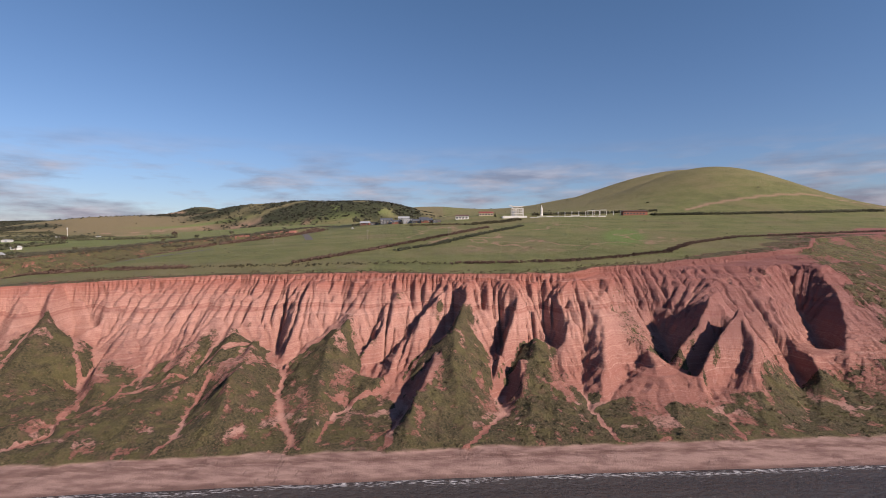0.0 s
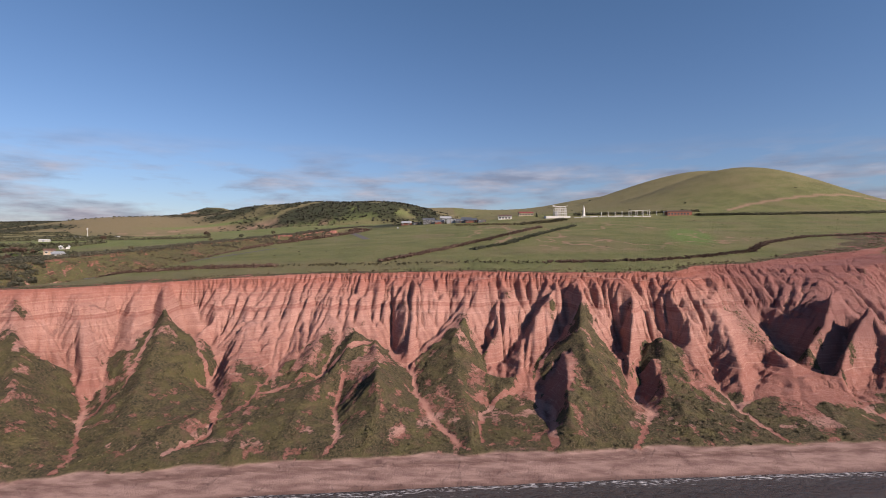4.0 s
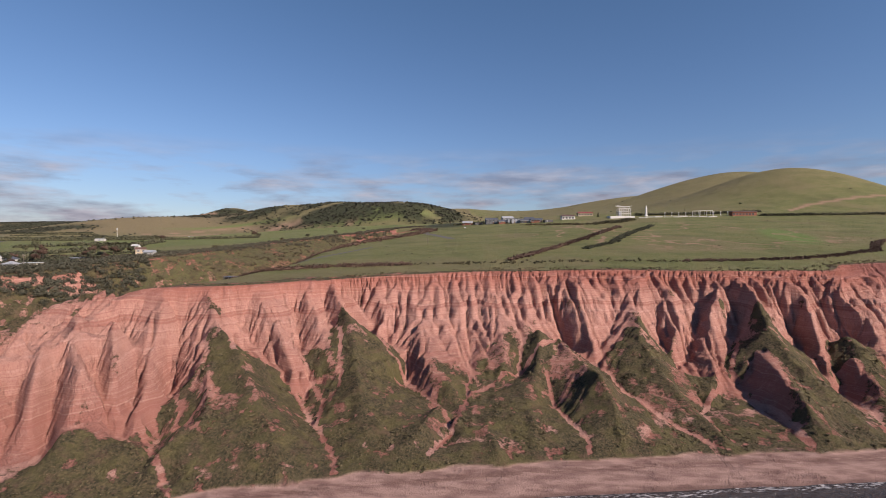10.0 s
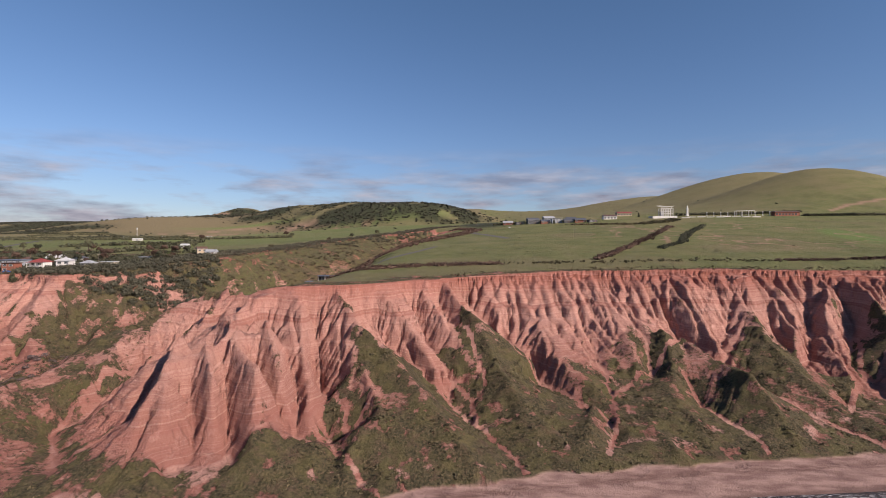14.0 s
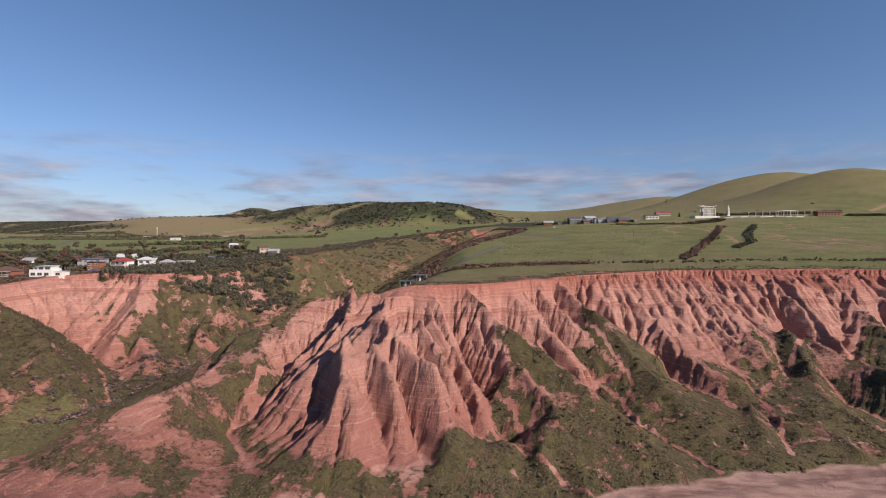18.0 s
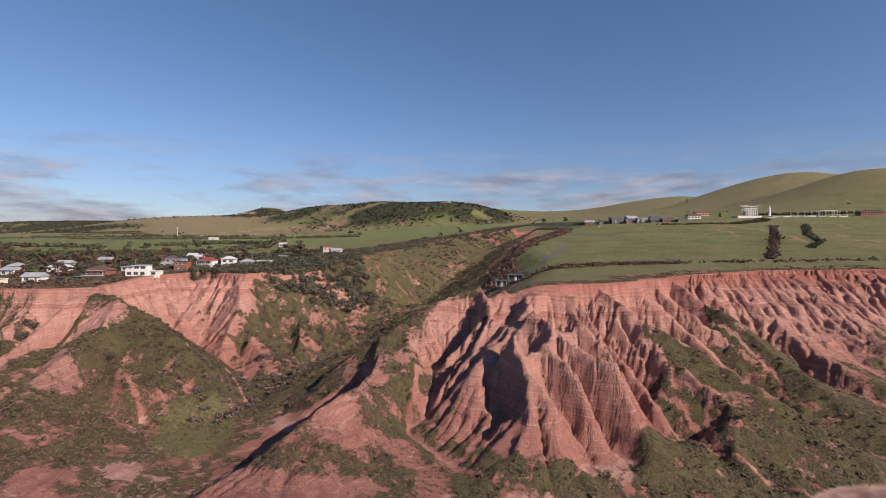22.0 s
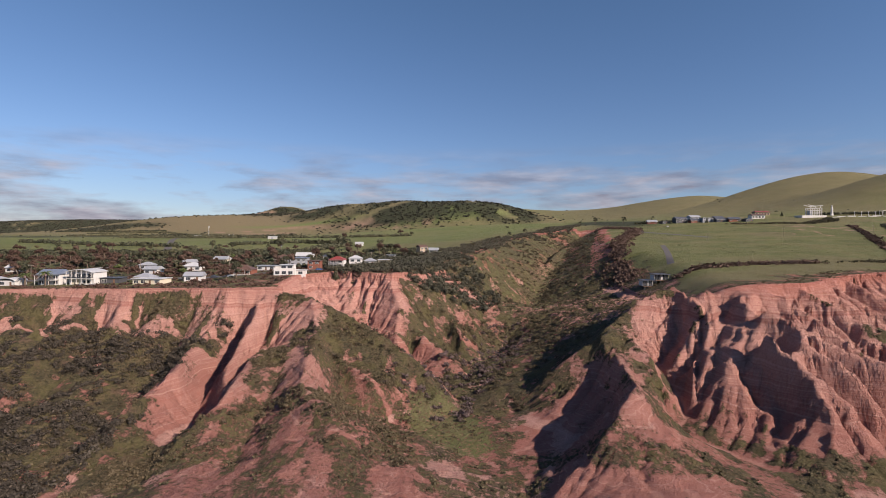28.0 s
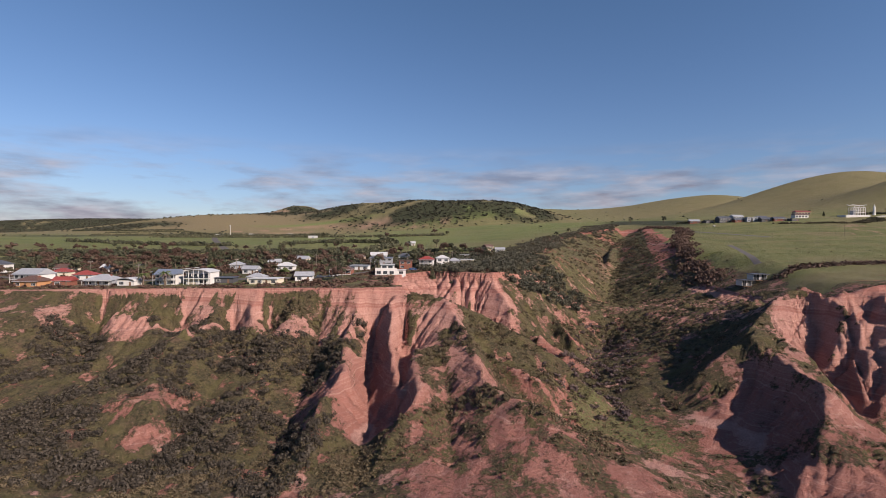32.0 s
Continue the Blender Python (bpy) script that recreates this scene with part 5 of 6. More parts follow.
HOUSES = [  # x, y, width, storeys, roof, wall, cover, turn, verandah, chimney, label
    (-643, 250, 16, 2, "gable", WHITE, R_GREY, -8, True, False, "two-storey white house with a grey gable roof"),
    (-652, 282, 10, 1, "hip", CREAM, R_RED, 5, False, False, "low cream house with a dark red roof"),
    (-629, 268, 11, 1, "hip", WHITE, R_RED, 4, False, False, "low white house with a red hipped roof"),
    (-635, 240, 14, 1, "hip", ORANGE, R_BROWN, -4, False, True, "orange brick house with a brown roof"),
    (-621, 243, 9, 1, "gable", BRICK, R_RED, 10, False, False, "small red brick house with a gable roof"),
    (-605, 246, 15, 1, "hip", GREYW, R_GREY, 2, True, True, "long grey house with a verandah and chimney"),
    (-590, 244, 10, 1, "curved", WHITE, R_WHITE, -3, False, False, "white rendered house with a curved roof"),
    (-573, 248, 12, 2, "gable", WHITE, R_BLUE, 0, True, False, "two-storey white house with a blue-grey roof and verandah"),
    (-593, 279, 12, 1, "flat", GREYW, R_GREY, 0, False, False, "grey flat-roofed house behind the front row"),
    (-585, 290, 10, 1, "skillion", WHITE, R_WHITE, 3, False, False, "white house with a sloping roof"),
    (-547, 253, 11, 1, "flat", DARKW, R_DARK, 3, False, False, "low charcoal house beside the white arched house"),
    (-532, 256, 9.5, 1, "hip", CREAM, R_GREY, -5, False, False, "pale cottage with a grey roof"),
    (-640, 304, 9, 1, "gable", WHITE, R_WHITE, 0, False, False, "white house among dark trees"),
    (-525, 248, 16, 1, "flat", CREAM, R_WHITE, -2, False, False, "long cream flat-roofed house at the cliff top"),
    (-509, 260, 10, 1, "gable", WHITE, R_GREY, 8, False, False, "small white gabled house"),
    (-534, 308, 12, 1, "hip", WHITE, R_WHITE, 3, False, False, "white house with a pale hipped roof"),
    (-495, 287, 14, 1, "hip", BRICK, R_BROWN, 0, True, False, "red brick house with a deep verandah"),
    (-488, 308, 13, 1, "flat", WHITE, R_GREY, -3, False, False, "white modern house with a flat roof"),
    (-478, 333, 17, 2, "flat", GREYW, R_BLUE, 4, False, False, "long blue-grey two-storey house"),
    (-460, 312, 9, 2, "flat", BRICK, R_BROWN, 0, False, False, "dark brick two-storey house"),
    (-447, 318, 10.5, 2, "hip", WHITE, R_RED, -3, True, False, "white house with balcony and red roof"),
    (-437, 326, 9.5, 2, "hip", WHITE, R_WHITE, 6, False, False, "square white two-storey house with a hipped roof"),
    (-429, 336, 8.5, 1, "hip", WHITE, R_GREY, 0, False, False, "low white house with a grey roof"),
    (-420, 343, 10, 1, "flat", CREAM, R_WHITE, 2, False, False, "pale flat-roofed house at the ravine's edge"),
    (-398, 428, 9, 2, "gable", TAN, R_BROWN, 35, False, False, "tall tan house with a steep gable"),
    (-388, 425, 9, 1, "gable", WHITE, R_GREY, 0, False, False, "white house beside the tan house"),
    (-550, 335, 9, 1, "gable", GREYW, R_GREY, 12, False, False, "grey gabled house in the trees"),
    (-538, 356, 11, 1, "gable", CREAM, R_GREY, -10, False, False, "cream house with a grey roof in the trees"),
    (-466, 378, 10, 1, "hip", WHITE, R_DARK, 0, False, False, "white house with a charcoal roof"),
    (-486, 381, 14, 1, "gable", WHITE, R_WHITE, 6, False, False, "long white house in the second row"),
    (-499, 372, 9, 1, "hip", TAN, R_BROWN, 0, False, False, "small tan house with a brown roof"),
    (-549, 292, 9.5, 1, "gable", WHITE, R_GREY, -6, False, False, "white house with a grey gable roof"),
    (-568, 318, 9, 1, "hip", GREYW, R_GREY, 5, False, False, "grey house behind the front row"),
    (-471, 540, 9, 1, "gable", WHITE, R_WHITE, 0, False, False, "far white farmhouse above the town"),
    (-420, 384, 7.5, 1, "flat", WHITE, R_GREY, 0, False, False, "small white flat-roofed house"),
    (-690, 262, 13, 1, "hip", WHITE, R_GREY, 4, False, False, "white house with a grey roof"),
    (-664, 300, 12, 1, "gable", CREAM, R_BROWN, -6, False, False, "cream house with a brown gable roof"),
    (-705, 300, 12, 2, "hip", WHITE, R_DARK, 0, False, False, "two-storey white house with a dark roof"),
]
for hx, hy, hw, st, rf, wa, co, tu, ve, ch, lab in HOUSES:
    house(hx, hy, hw * 0.86, st, rf, wa, co, tu, ve, ch, lab)


def arched_house(x, y):
    """Two storeys with an arched roof and a long glazed balcony."""
    ob = thing("house", x, y + 4.5, -2, 0.2, "white two-storey house with an arched roof and balcony", "house", "houses of the town")
    w, d = 12.5, 9.0
    part("wall", box(-w / 2, -d / 2, -1.5, w / 2, d / 2, 6.0), WHITE, ob)
    prof = [(w * 0.54 * s, 6.0 + 1.35 * (1 - s * s)) for s in np.linspace(-1, 1, 15)]
    part("gable_wall", (lambda n: ([(px * 0.92, yy, pz - 0.05) for yy in (-d / 2 + 0.05, d / 2 - 0.05) for px, pz in prof], [tuple(range(n))[::-1], tuple(range(n, 2 * n))] + [(i, i + 1, n + i + 1, n + i) for i in range(n - 1)]))(len(prof)), WHITE, ob)
    part("roof", slab_over(prof, -d / 2 - 2.0, d / 2 + 0.4, 0.25), R_WHITE, ob, "white arched roof")
    part("balcony", boxes((-w / 2 - 0.2, -d / 2 - 1.9, 2.85, w / 2 + 0.2, -d / 2 - 0.003, 3.1)), WHITE, ob)
    for k in range(6):
        px = -w / 2 + k * w / 5
        part("post", boxes((px - 0.1, -d / 2 - 1.85, -1.4, px + 0.1, -d / 2 - 1.65, 6.0 + 1.2 * (1 - (px / w * 1.85) ** 2))), WHITE, ob)
    part("balustrade", boxes((-w / 2, -d / 2 - 1.82, 3.95, w / 2, -d / 2 - 1.74, 4.05), (-w / 2, -d / 2 - 1.79, 3.2, w / 2, -d / 2 - 1.77, 3.9)), GLASS, ob)
    for k in range(4):
        window(ob, -w / 2 + 1.7 + 3.03 * k, 3.2, 2.6, 2.2, -d / 2, WHITE, 1)
    part("garage_door", boxes((-5.2, -d / 2 - 0.06, 0.1, -1.2, -d / 2 + 0.03, 2.3)), CREAM, ob)
    window(ob, 2.6, 0.6, 3.4, 1.6, -d / 2, WHITE, 2)


def stepped_house(x, y):
    ob = thing("house", x, y + 4, 4, 0.2, "white stepped house with terraces and white walls", "house", "houses of the town")
    part("wall", box(-8, -4, -1.5, 4, 4, 3.0), WHITE, ob)
    part("upper_wall", box(-5, -2, 3.0, 2.5, 4, 5.6), WHITE, ob)
    part("wing", box(4, -3, -1.5, 9, 3, 2.6), WHITE, ob)
    part("roof", boxes((-5.4, -2.8, 5.6, 2.9, 4.3, 5.85)), R_WHITE, ob)
    part("wing_roof", boxes((3.8, -3.4, 2.6, 9.4, 3.3, 2.82)), R_WHITE, ob)
    part("parapet", boxes((-8, -4, 3.0, 4, -3.85, 3.9)), WHITE, ob)
    for k in range(3):
        window(ob, -6 + 3.6 * k, 0.5, 2.4, 1.7, -4, GREYW, 1)
    window(ob, -3, 3.6, 2.6, 1.5, -2, GREYW, 1)
    window(ob, 0.4, 3.6, 2.6, 1.5, -2, GREYW, 1)
    window(ob, 6.5, 0.5, 2.4, 1.5, -3, GREYW, 1)


arched_house(-557.5, 249)
stepped_house(-467, 283)


def cabin(x, y, w, turn, label):
    """A glazed module on posts at the edge of the plateau."""
    ob = thing("cabin", x, y, turn, 0.0, label, "cabin", "glazed cabins")
    part("floor", boxes((-w / 2, -3, 0.9, w / 2, 3, 1.15)), DARKW, ob)
    part("roof", boxes((-w / 2 - 0.6, -4.4, 4.25, w / 2 + 0.6, 3.4, 4.55)), R_DARK, ob, "dark flat roof with deep eaves")
    part("back_wall", boxes((-w / 2, 2.8, 1.15, w / 2, 3.0, 4.25)), GREYW, ob)
    for s in (-1, 1):
        part("side_wall", boxes((s * (w / 2 - 0.1) - 0.1, -2.9, 1.15, s * (w / 2 - 0.1) + 0.1, 2.8, 4.25)), PLASTER, ob)
    part("middle_wall", boxes((-0.5, -2.92, 1.15, 0.7, -2.7, 4.25)), PLASTER, ob, "pale panel between the glazing")
    n = 4
    for k in range(n):
        window(ob, -w / 2 + w * (k + 0.5) / n, 1.25, w / n * 0.84, 2.8, -2.7, DARKW, 1)
    part("deck", boxes((-w / 2, -5.0, 0.85, w / 2, -3.003, 1.05)), BROWNW, ob)
    for k in range(4):
        px = -w / 2 + 0.2 + (w - 0.4) * k / 3
        part("post", boxes((px - 0.09, -4.9, -2.2, px + 0.09, -4.72, 4.25)), DARKW, ob)
    part("rail", boxes((-w / 2, -4.98, 1.95, w / 2, -4.92, 2.0), (-w / 2, -4.97, 1.5, w / 2, -4.93, 1.53)), STEEL, ob)


cabin(-264.6, 287, 5.6, 0, "grey glazed cabin with a flat roof on posts")
cabin(-256.6, 288, 7.8, 0, "wide dark glazed cabin with a flat roof on posts")


# ---- the temple grounds on the rise ----
def statue(x, y):
    """A robed standing figure, plain."""
    prof = [(2.3, 0), (2.3, 0.7), (1.9, 0.8), (1.9, 1.9), (1.5, 2.0), (1.55, 2.4), (1.5, 4.5), (1.35, 7.0), (1.45, 9.0), (1.4, 10.2), (1.05, 11.0), (0.5, 11.5), (0.55, 11.9), (0.72, 12.5), (0.62, 13.2), (0.3, 13.9), (0.05, 14.2)]
    verts, faces, n = [], [], 14
    for i, (r, z) in enumerate(prof):
        for k in range(n):
            a = 2 * math.pi * k / n
            fold = 1 + (0.07 * math.sin(5 * a + z) if 2.3 < z < 10 else 0)
            verts.append((r * fold * math.cos(a), 0.82 * r * fold * math.sin(a), z))
    for i in range(len(prof) - 1):
        faces += [(i * n + k, i * n + (k + 1) % n, (i + 1) * n + (k + 1) % n, (i + 1) * n + k) for k in range(n)]
    ob = new("statue", mesh_from("statue", verts, faces, STONE, True))
    ob.matrix_world = pose(x, y, float(ground_z(x, y)[0]) - 0.3)
    tagged(ob, "tall white stone statue of a robed figure", "statue")


def pavilion(x, y):
    """A hall's bare frame with a sweeping roof beam, on a white terrace."""
    ob = thing("pavilion", x, y, 0, 0.3, "unfinished white hall: open frame under a curved roof", "building")
    part("terrace", box(-20, -6, -1.5, 11, 8, 2.2), STONE, ob, "white terrace wall")
    for gx in range(-8, 10, 3):
        for gy in (-3, 5):
            part("column", boxes((gx - 0.3, gy - 0.3, 2.2, gx + 0.3, gy + 0.3, 12.0)), PLASTER, ob)
    for z in (5.4, 8.6, 11.6):
        for gy in (-3, 5):
            part("beam", boxes((-8.3, gy - 0.25, z, 7.3, gy + 0.25, z + 0.5)), PLASTER, ob)
        for gx in (-8, 7):
            part("cross_beam", boxes((gx - 0.25, -2.75, z, gx + 0.25, 4.75, z + 0.5)), PLASTER, ob)
    prof = [(s * 10.5, 14.0 + 1.6 * s * s) for s in np.linspace(-1, 0.8, 9)]
    part("roof_beam", slab_over(prof, -3.4, -2.4, 0.7), PLASTER, ob)
    part("roof_beam", slab_over(prof, 4.4, 5.4, 0.7), PLASTER, ob)
    part("block", box(-7, -1, 2.2, -4, 4, 8.2), GREYW, ob)
    for gx in (-7, -1, 5):
        part("roof_post", boxes((gx - 0.25, -3.1, 12.0, gx + 0.25, -2.6, 14.6)), PLASTER, ob)


def long_shed(x, y, w, wall, cover, label, h=4.2, posts=True):
    ob = thing("pavilion", x, y, 0, 0.3, label, "building")
    part("wall", box(-w / 2, -4, -1, w / 2, 4, h), wall, ob)
    part("roof", hip_roof(w, 8, h + 0.18, 1.6, 0.9, 0.4), cover, ob)
    for k in range(int(w / 4)):
        window(ob, -w / 2 + 2 + 4 * k, 0.8, 2.6, 2.2, -4, BROWNW, 1)


def canopy(x, y, w):
    ob = thing("canopy", x, y, 0, 0.2, "white open canopy on slim posts", "canopy")
    part("roof", slab_over([(-w / 2, 5.2), (0, 5.7), (w / 2, 6.2)], -3, 3, 0.5), STONE, ob)
    for px in (-w / 2 + 0.6, -w / 6, w / 6, w / 2 - 0.6):
        for py in (-2.6, 2.6):
            part("post", boxes((px - 0.15, py - 0.15, -0.3, px + 0.15, py + 0.15, 5.5 + 0.4 * px / w)), STONE, ob)


statue(131, 655)
pavilion(97, 640)
long_shed(247, 636, 31, BRICK, R_BROWN, "long red brick hall with a brown roof", 4.6)
long_shed(25, 644, 17, WHITE, R_BROWN, "white hall with a brown roof")
long_shed(60, 690, 20, TAN, R_RED, "low tan hall with a red-brown roof")
canopy(203, 650, 24)
for k in range(9):
    tx = 116 + 10.5 * k
    ob = thing("terrace", tx, 628 - 1.2 * k + (k * 7) % 9, 0, 0.4, "low white terrace wall with a coping", "terrace", "white terraces")
    part("wall", boxes((-5.1, -0.5, -1, 5.1, 0.5, 0.9 + 0.3 * (k % 3))), STONE, ob)
    part("coping", boxes((-5.15, -0.7, 0.9 + 0.3 * (k % 3), 5.15, 0.7, 1.1 + 0.3 * (k % 3))), PLASTER, ob)
for k in range(12):
    px = 150 + 9.0 * k
    ob = thing("column", px, 642, 0, 0.3, "white ornamental column with a square cap", "column", "columns of the temple grounds")
    part("shaft", tube([(0, 0, 0), (0, 0, 0.5), (0, 0, 0.52), (0, 0, 5.0)], [0.7, 0.7, 0.42, 0.38]), STONE, ob)
    part("cap", boxes((-0.65, -0.65, 5.0, 0.65, 0.65, 5.5)), STONE, ob)
    part("base", boxes((-0.9, -0.9, -0.4, 0.9, 0.9, 0.35)), PLASTER, ob)

DARK_ROW = [(-104, 655, 12, BRICK), (-90, 647, 11, DARKW), (-74, 640, 15, DARKW), (-60, 632, 11, BRICK), (-46, 628, 13, GREYW), (-33, 620, 12, DARKW), (-20, 614, 13, BRICK), (-8, 606, 10, DARKW), (-52, 648, 14, GREYW), (-25, 640, 12, WHITE)]
for k, (hx, hy, hw, wa) in enumerate(DARK_ROW):
    o = house(hx, hy, hw, 1 + (k in (2, 4, 8)), "skillion" if k % 3 == 1 else "gable", wa, R_DARK if k % 4 else R_GREY, (k * 37) % 20 - 10, False, False,
              ["new dark brick house with a charcoal roof", "new charcoal clad house on the rise", "new grey house on the rise above the field"][k % 3])
    o["group"] = "new houses on the rise"
SHEDS = [(-620, 700, 12, 10), (-900, 1500, 16, 0), (-1040, 1330, 18, 5), (-980, 1400, 12, 0)]
for sx, sy, sw, tu in SHEDS:
    ob = thing("shed", sx, sy, tu, 0.2, "pale farm shed with a metal roof", "shed", "farm sheds")
    part("wall", box(-sw / 2, -3, -0.8, sw / 2, 3, 2.6), PLASTER, ob)
    part("roof", hip_roof(sw, 6, 2.75, 1.0, 0.3, 0.0), R_WHITE, ob)
    part("door", boxes((-1.4, -3.05, 0, 1.4, -2.98, 2.3)), GREYW, ob)


# ---- roads, poles, fence ----
def strip(name, way, width, material, label, category, lift=0.06):
    way = np.asarray(way, float)
    run = np.concatenate([[0], np.cumsum(np.hypot(*np.diff(way, axis=0).T))])
    s = np.arange(0, run[-1], 2.0)
    x, y = np.interp(s, run, way[:, 0]), np.interp(s, run, way[:, 1])
    tx, ty = np.gradient(x), np.gradient(y)
    n = np.hypot(tx, ty)
    cols = []
    for q in (-0.5, -0.17, 0.17, 0.5):
        px, py = x - ty / n * width * q, y + tx / n * width * q
        cols.append((px, py, ground_z(px, py) + lift))
    verts = [(a[0][i], a[1][i], a[2][i]) for i in range(len(s)) for a in cols]
    faces = [(4 * i + k, 4 * i + k + 1, 4 * i + k + 5, 4 * i + k + 4) for i in range(len(s) - 1) for k in range(3)]
    return tagged(new(name, mesh_from(name, verts, faces, material, True)), label, category, kind="structure")


strip("road", [(-150, 590), (-158, 560), (-146, 528), (-128, 472)], 7, ASPHALT, "sealed road that ends on the field", "road")
strip("road", [(-196, 420), (-206, 392), (-222, 352), (-236, 318)], 4, ASPHALT, "narrow sealed drive to the cabins", "road")
strip("road", [(-700, 285), (-620, 264), (-560, 266), (-505, 275), (-478, 300), (-440, 316), (-405, 372)], 6, ASPHALT, "sealed street of the town", "road")
strip("road", [(-575, 266), (-600, 330), (-640, 470), (-735, 650), (-900, 1000), (-1150, 1500)], 7, ASPHALT, "sealed road across the plain", "road", 0.12)


def power_pole(x, y, h=8.5):
    ob = thing("power_pole", x, y, 12, 0.4, "weathered power pole with a crossarm", "pole", "power poles")
    part("pole", tube([(0, 0, -0.5), (0, 0, h)], [0.17, 0.11]), POLE, ob)
    part("crossarm", boxes((-1.1, -0.07, h - 0.8, 1.1, 0.07, h - 0.64)), POLE, ob)
    for q in (-1.0, -0.5, 0.5, 1.0):
        part("insulator", boxes((q - 0.05, -0.05, h - 0.64, q + 0.05, 0.05, h - 0.42)), STONE, ob)


for px, py in [(-70, 456), (5, 448), (-150, 435), (-560, 300), (-520, 330), (-480, 300), (-600, 270), (-430, 350), (-640, 290)]:
    power_pole(px, py)


def mast(x, y):
    ob = thing("mast", x, y, 0, 0.2, "pale telephone mast on the plain", "mast")
    part("pole", tube([(0, 0, -0.5), (0, 0, 12), (0, 0, 27)], [0.9, 0.7, 0.5]), PLASTER, ob)
    part("antenna", boxes((-1.3, -1.3, 23, 1.3, 1.3, 27.5)), PLASTER, ob)


mast(-1000, 1310)


def car(x, y, turn, paint, label):
    ob = thing("car", x, y, turn, -0.02, label, "car", "parked cars")
    prof = [(-2.1, 0.35), (2.1, 0.35), (2.15, 0.75), (1.2, 0.9), (0.6, 1.42), (-1.3, 1.42), (-1.95, 0.95), (-2.15, 0.8)]
    n = len(prof)
    part("body", ([(px, py, pz) for py in (-0.85, 0.85) for px, pz in prof], [tuple(range(n)), tuple(range(n, 2 * n))[::-1]] + [(i, n + i, n + (i + 1) % n, (i + 1) % n) for i in range(n)]), paint, ob)
    part("side_window", boxes((-1.2, -0.87, 0.95, 0.7, 0.87, 1.32)), GLASS, ob)
    for sx in (-1.3, 1.3):
        for sy in (-0.8, 0.8):
            v, f = tube([(0, 0, -0.1), (0, 0, 0.1)], [0.33, 0.33], 12)
            part("wheel", ([(a + sx, c + sy, b + 0.33) for a, b, c in v], f), TYRE, ob)


PAINT_W, PAINT_D, PAINT_B = plain("white_car_paint", (0.7, 0.7, 0.7), 0.25), plain("dark_car_paint", (0.05, 0.055, 0.07), 0.25), plain("blue_car_paint", (0.05, 0.09, 0.2), 0.25)
for cx, cy, tu, pm, lab in [(-503, 272, 20, PAINT_D, "dark car parked on the town street"), (-497, 277, 35, PAINT_W, "white car parked on the town street"), (-617, 262, -5, PAINT_W, "white car parked beside a brick house"),
                            (-455, 306, 30, PAINT_B, "blue car parked on the town street"), (-566, 264, 0, PAINT_D, "dark car parked behind the arched house"), (-110, 600, 80, PAINT_W, "white car parked on the rise")]:
    car(cx, cy, tu, pm, lab)


# ---- trees ----
def tree_form(seed, height, spread_, leaf, count, lobes_n=9):
    rng = np.random.RandomState(seed)
    lobes, limbs = [], []
    for k in range(lobes_n):
        a, r = 2 * math.pi * k / lobes_n + rng.uniform(-0.4, 0.4), spread_ * rng.uniform(0.15, 0.62)
        z = height * rng.uniform(0.5, 0.86)
        lobes.append((r * math.cos(a), r * math.sin(a), z, spread_ * rng.uniform(0.25, 0.42), spread_ * rng.uniform(0.25, 0.42), height * rng.uniform(0.1, 0.19)))
        limbs.append((r * math.cos(a) * 0.85, r * math.sin(a) * 0.85, z))
    verts, faces = tube([(0, 0, -0.6), (0.05, 0, height * 0.2), (0.1, 0.1, height * 0.42), (0.1, 0.1, height * 0.7)], [0.05 * height, 0.036 * height, 0.028 * height, 0.01 * height])
    for lx, ly, lz in limbs[::2]:
        k = len(verts)
        v, f = tube([(0.06, 0, height * 0.3), (lx * 0.5, ly * 0.5, height * 0.3 + (lz - height * 0.3) * 0.6), (lx, ly, lz)], [0.02 * height, 0.013 * height, 0.005 * height], 5)
        verts += v
        faces += [tuple(i + k for i in q) for q in f]
    return mesh_from("trunk", verts, faces, BARK), leaf_cloud(rng, lobes, count, leaf)


def make_tree(seed, height, spread_, material, name, label):
    trunk, leaves = tree_form(seed, height, spread_, 0.34, 900)
    ob = tagged(new(name), label, "tree", "trees of the town")
    for nm, mesh in (("trunk", trunk), ("crown", triangles_mesh("crown", leaves, material))):
        ch = new(nm, mesh)
        ch.parent = ob
    return ob


def conifer(name, height, label):
    rng = np.random.RandomState(5)
    lobes = []
    for k in range(11):
        z = height * (0.12 + 0.08 * k)
        r = height * 0.26 * (1 - k / 11.5)
        for q in range(6):
            a = q * math.pi / 3 + k * 0.5
            lobes.append((r * 0.6 * math.cos(a), r * 0.6 * math.sin(a), z, r * 0.5 + 0.1, r * 0.5 + 0.1, height * 0.03))
    ob = tagged(new(name), label, "tree", "conifers")
    v, f = tube([(0, 0, -0.5), (0, 0, height)], [0.03 * height, 0.005 * height])
    for nm, mesh in (("trunk", mesh_from("trunk", v, f, BARK)), ("crown", triangles_mesh("crown", leaf_cloud(rng, lobes, 1300, 0.3), LEAF_DARK))):
        ch = new(nm, mesh)
        ch.parent = ob
    return ob


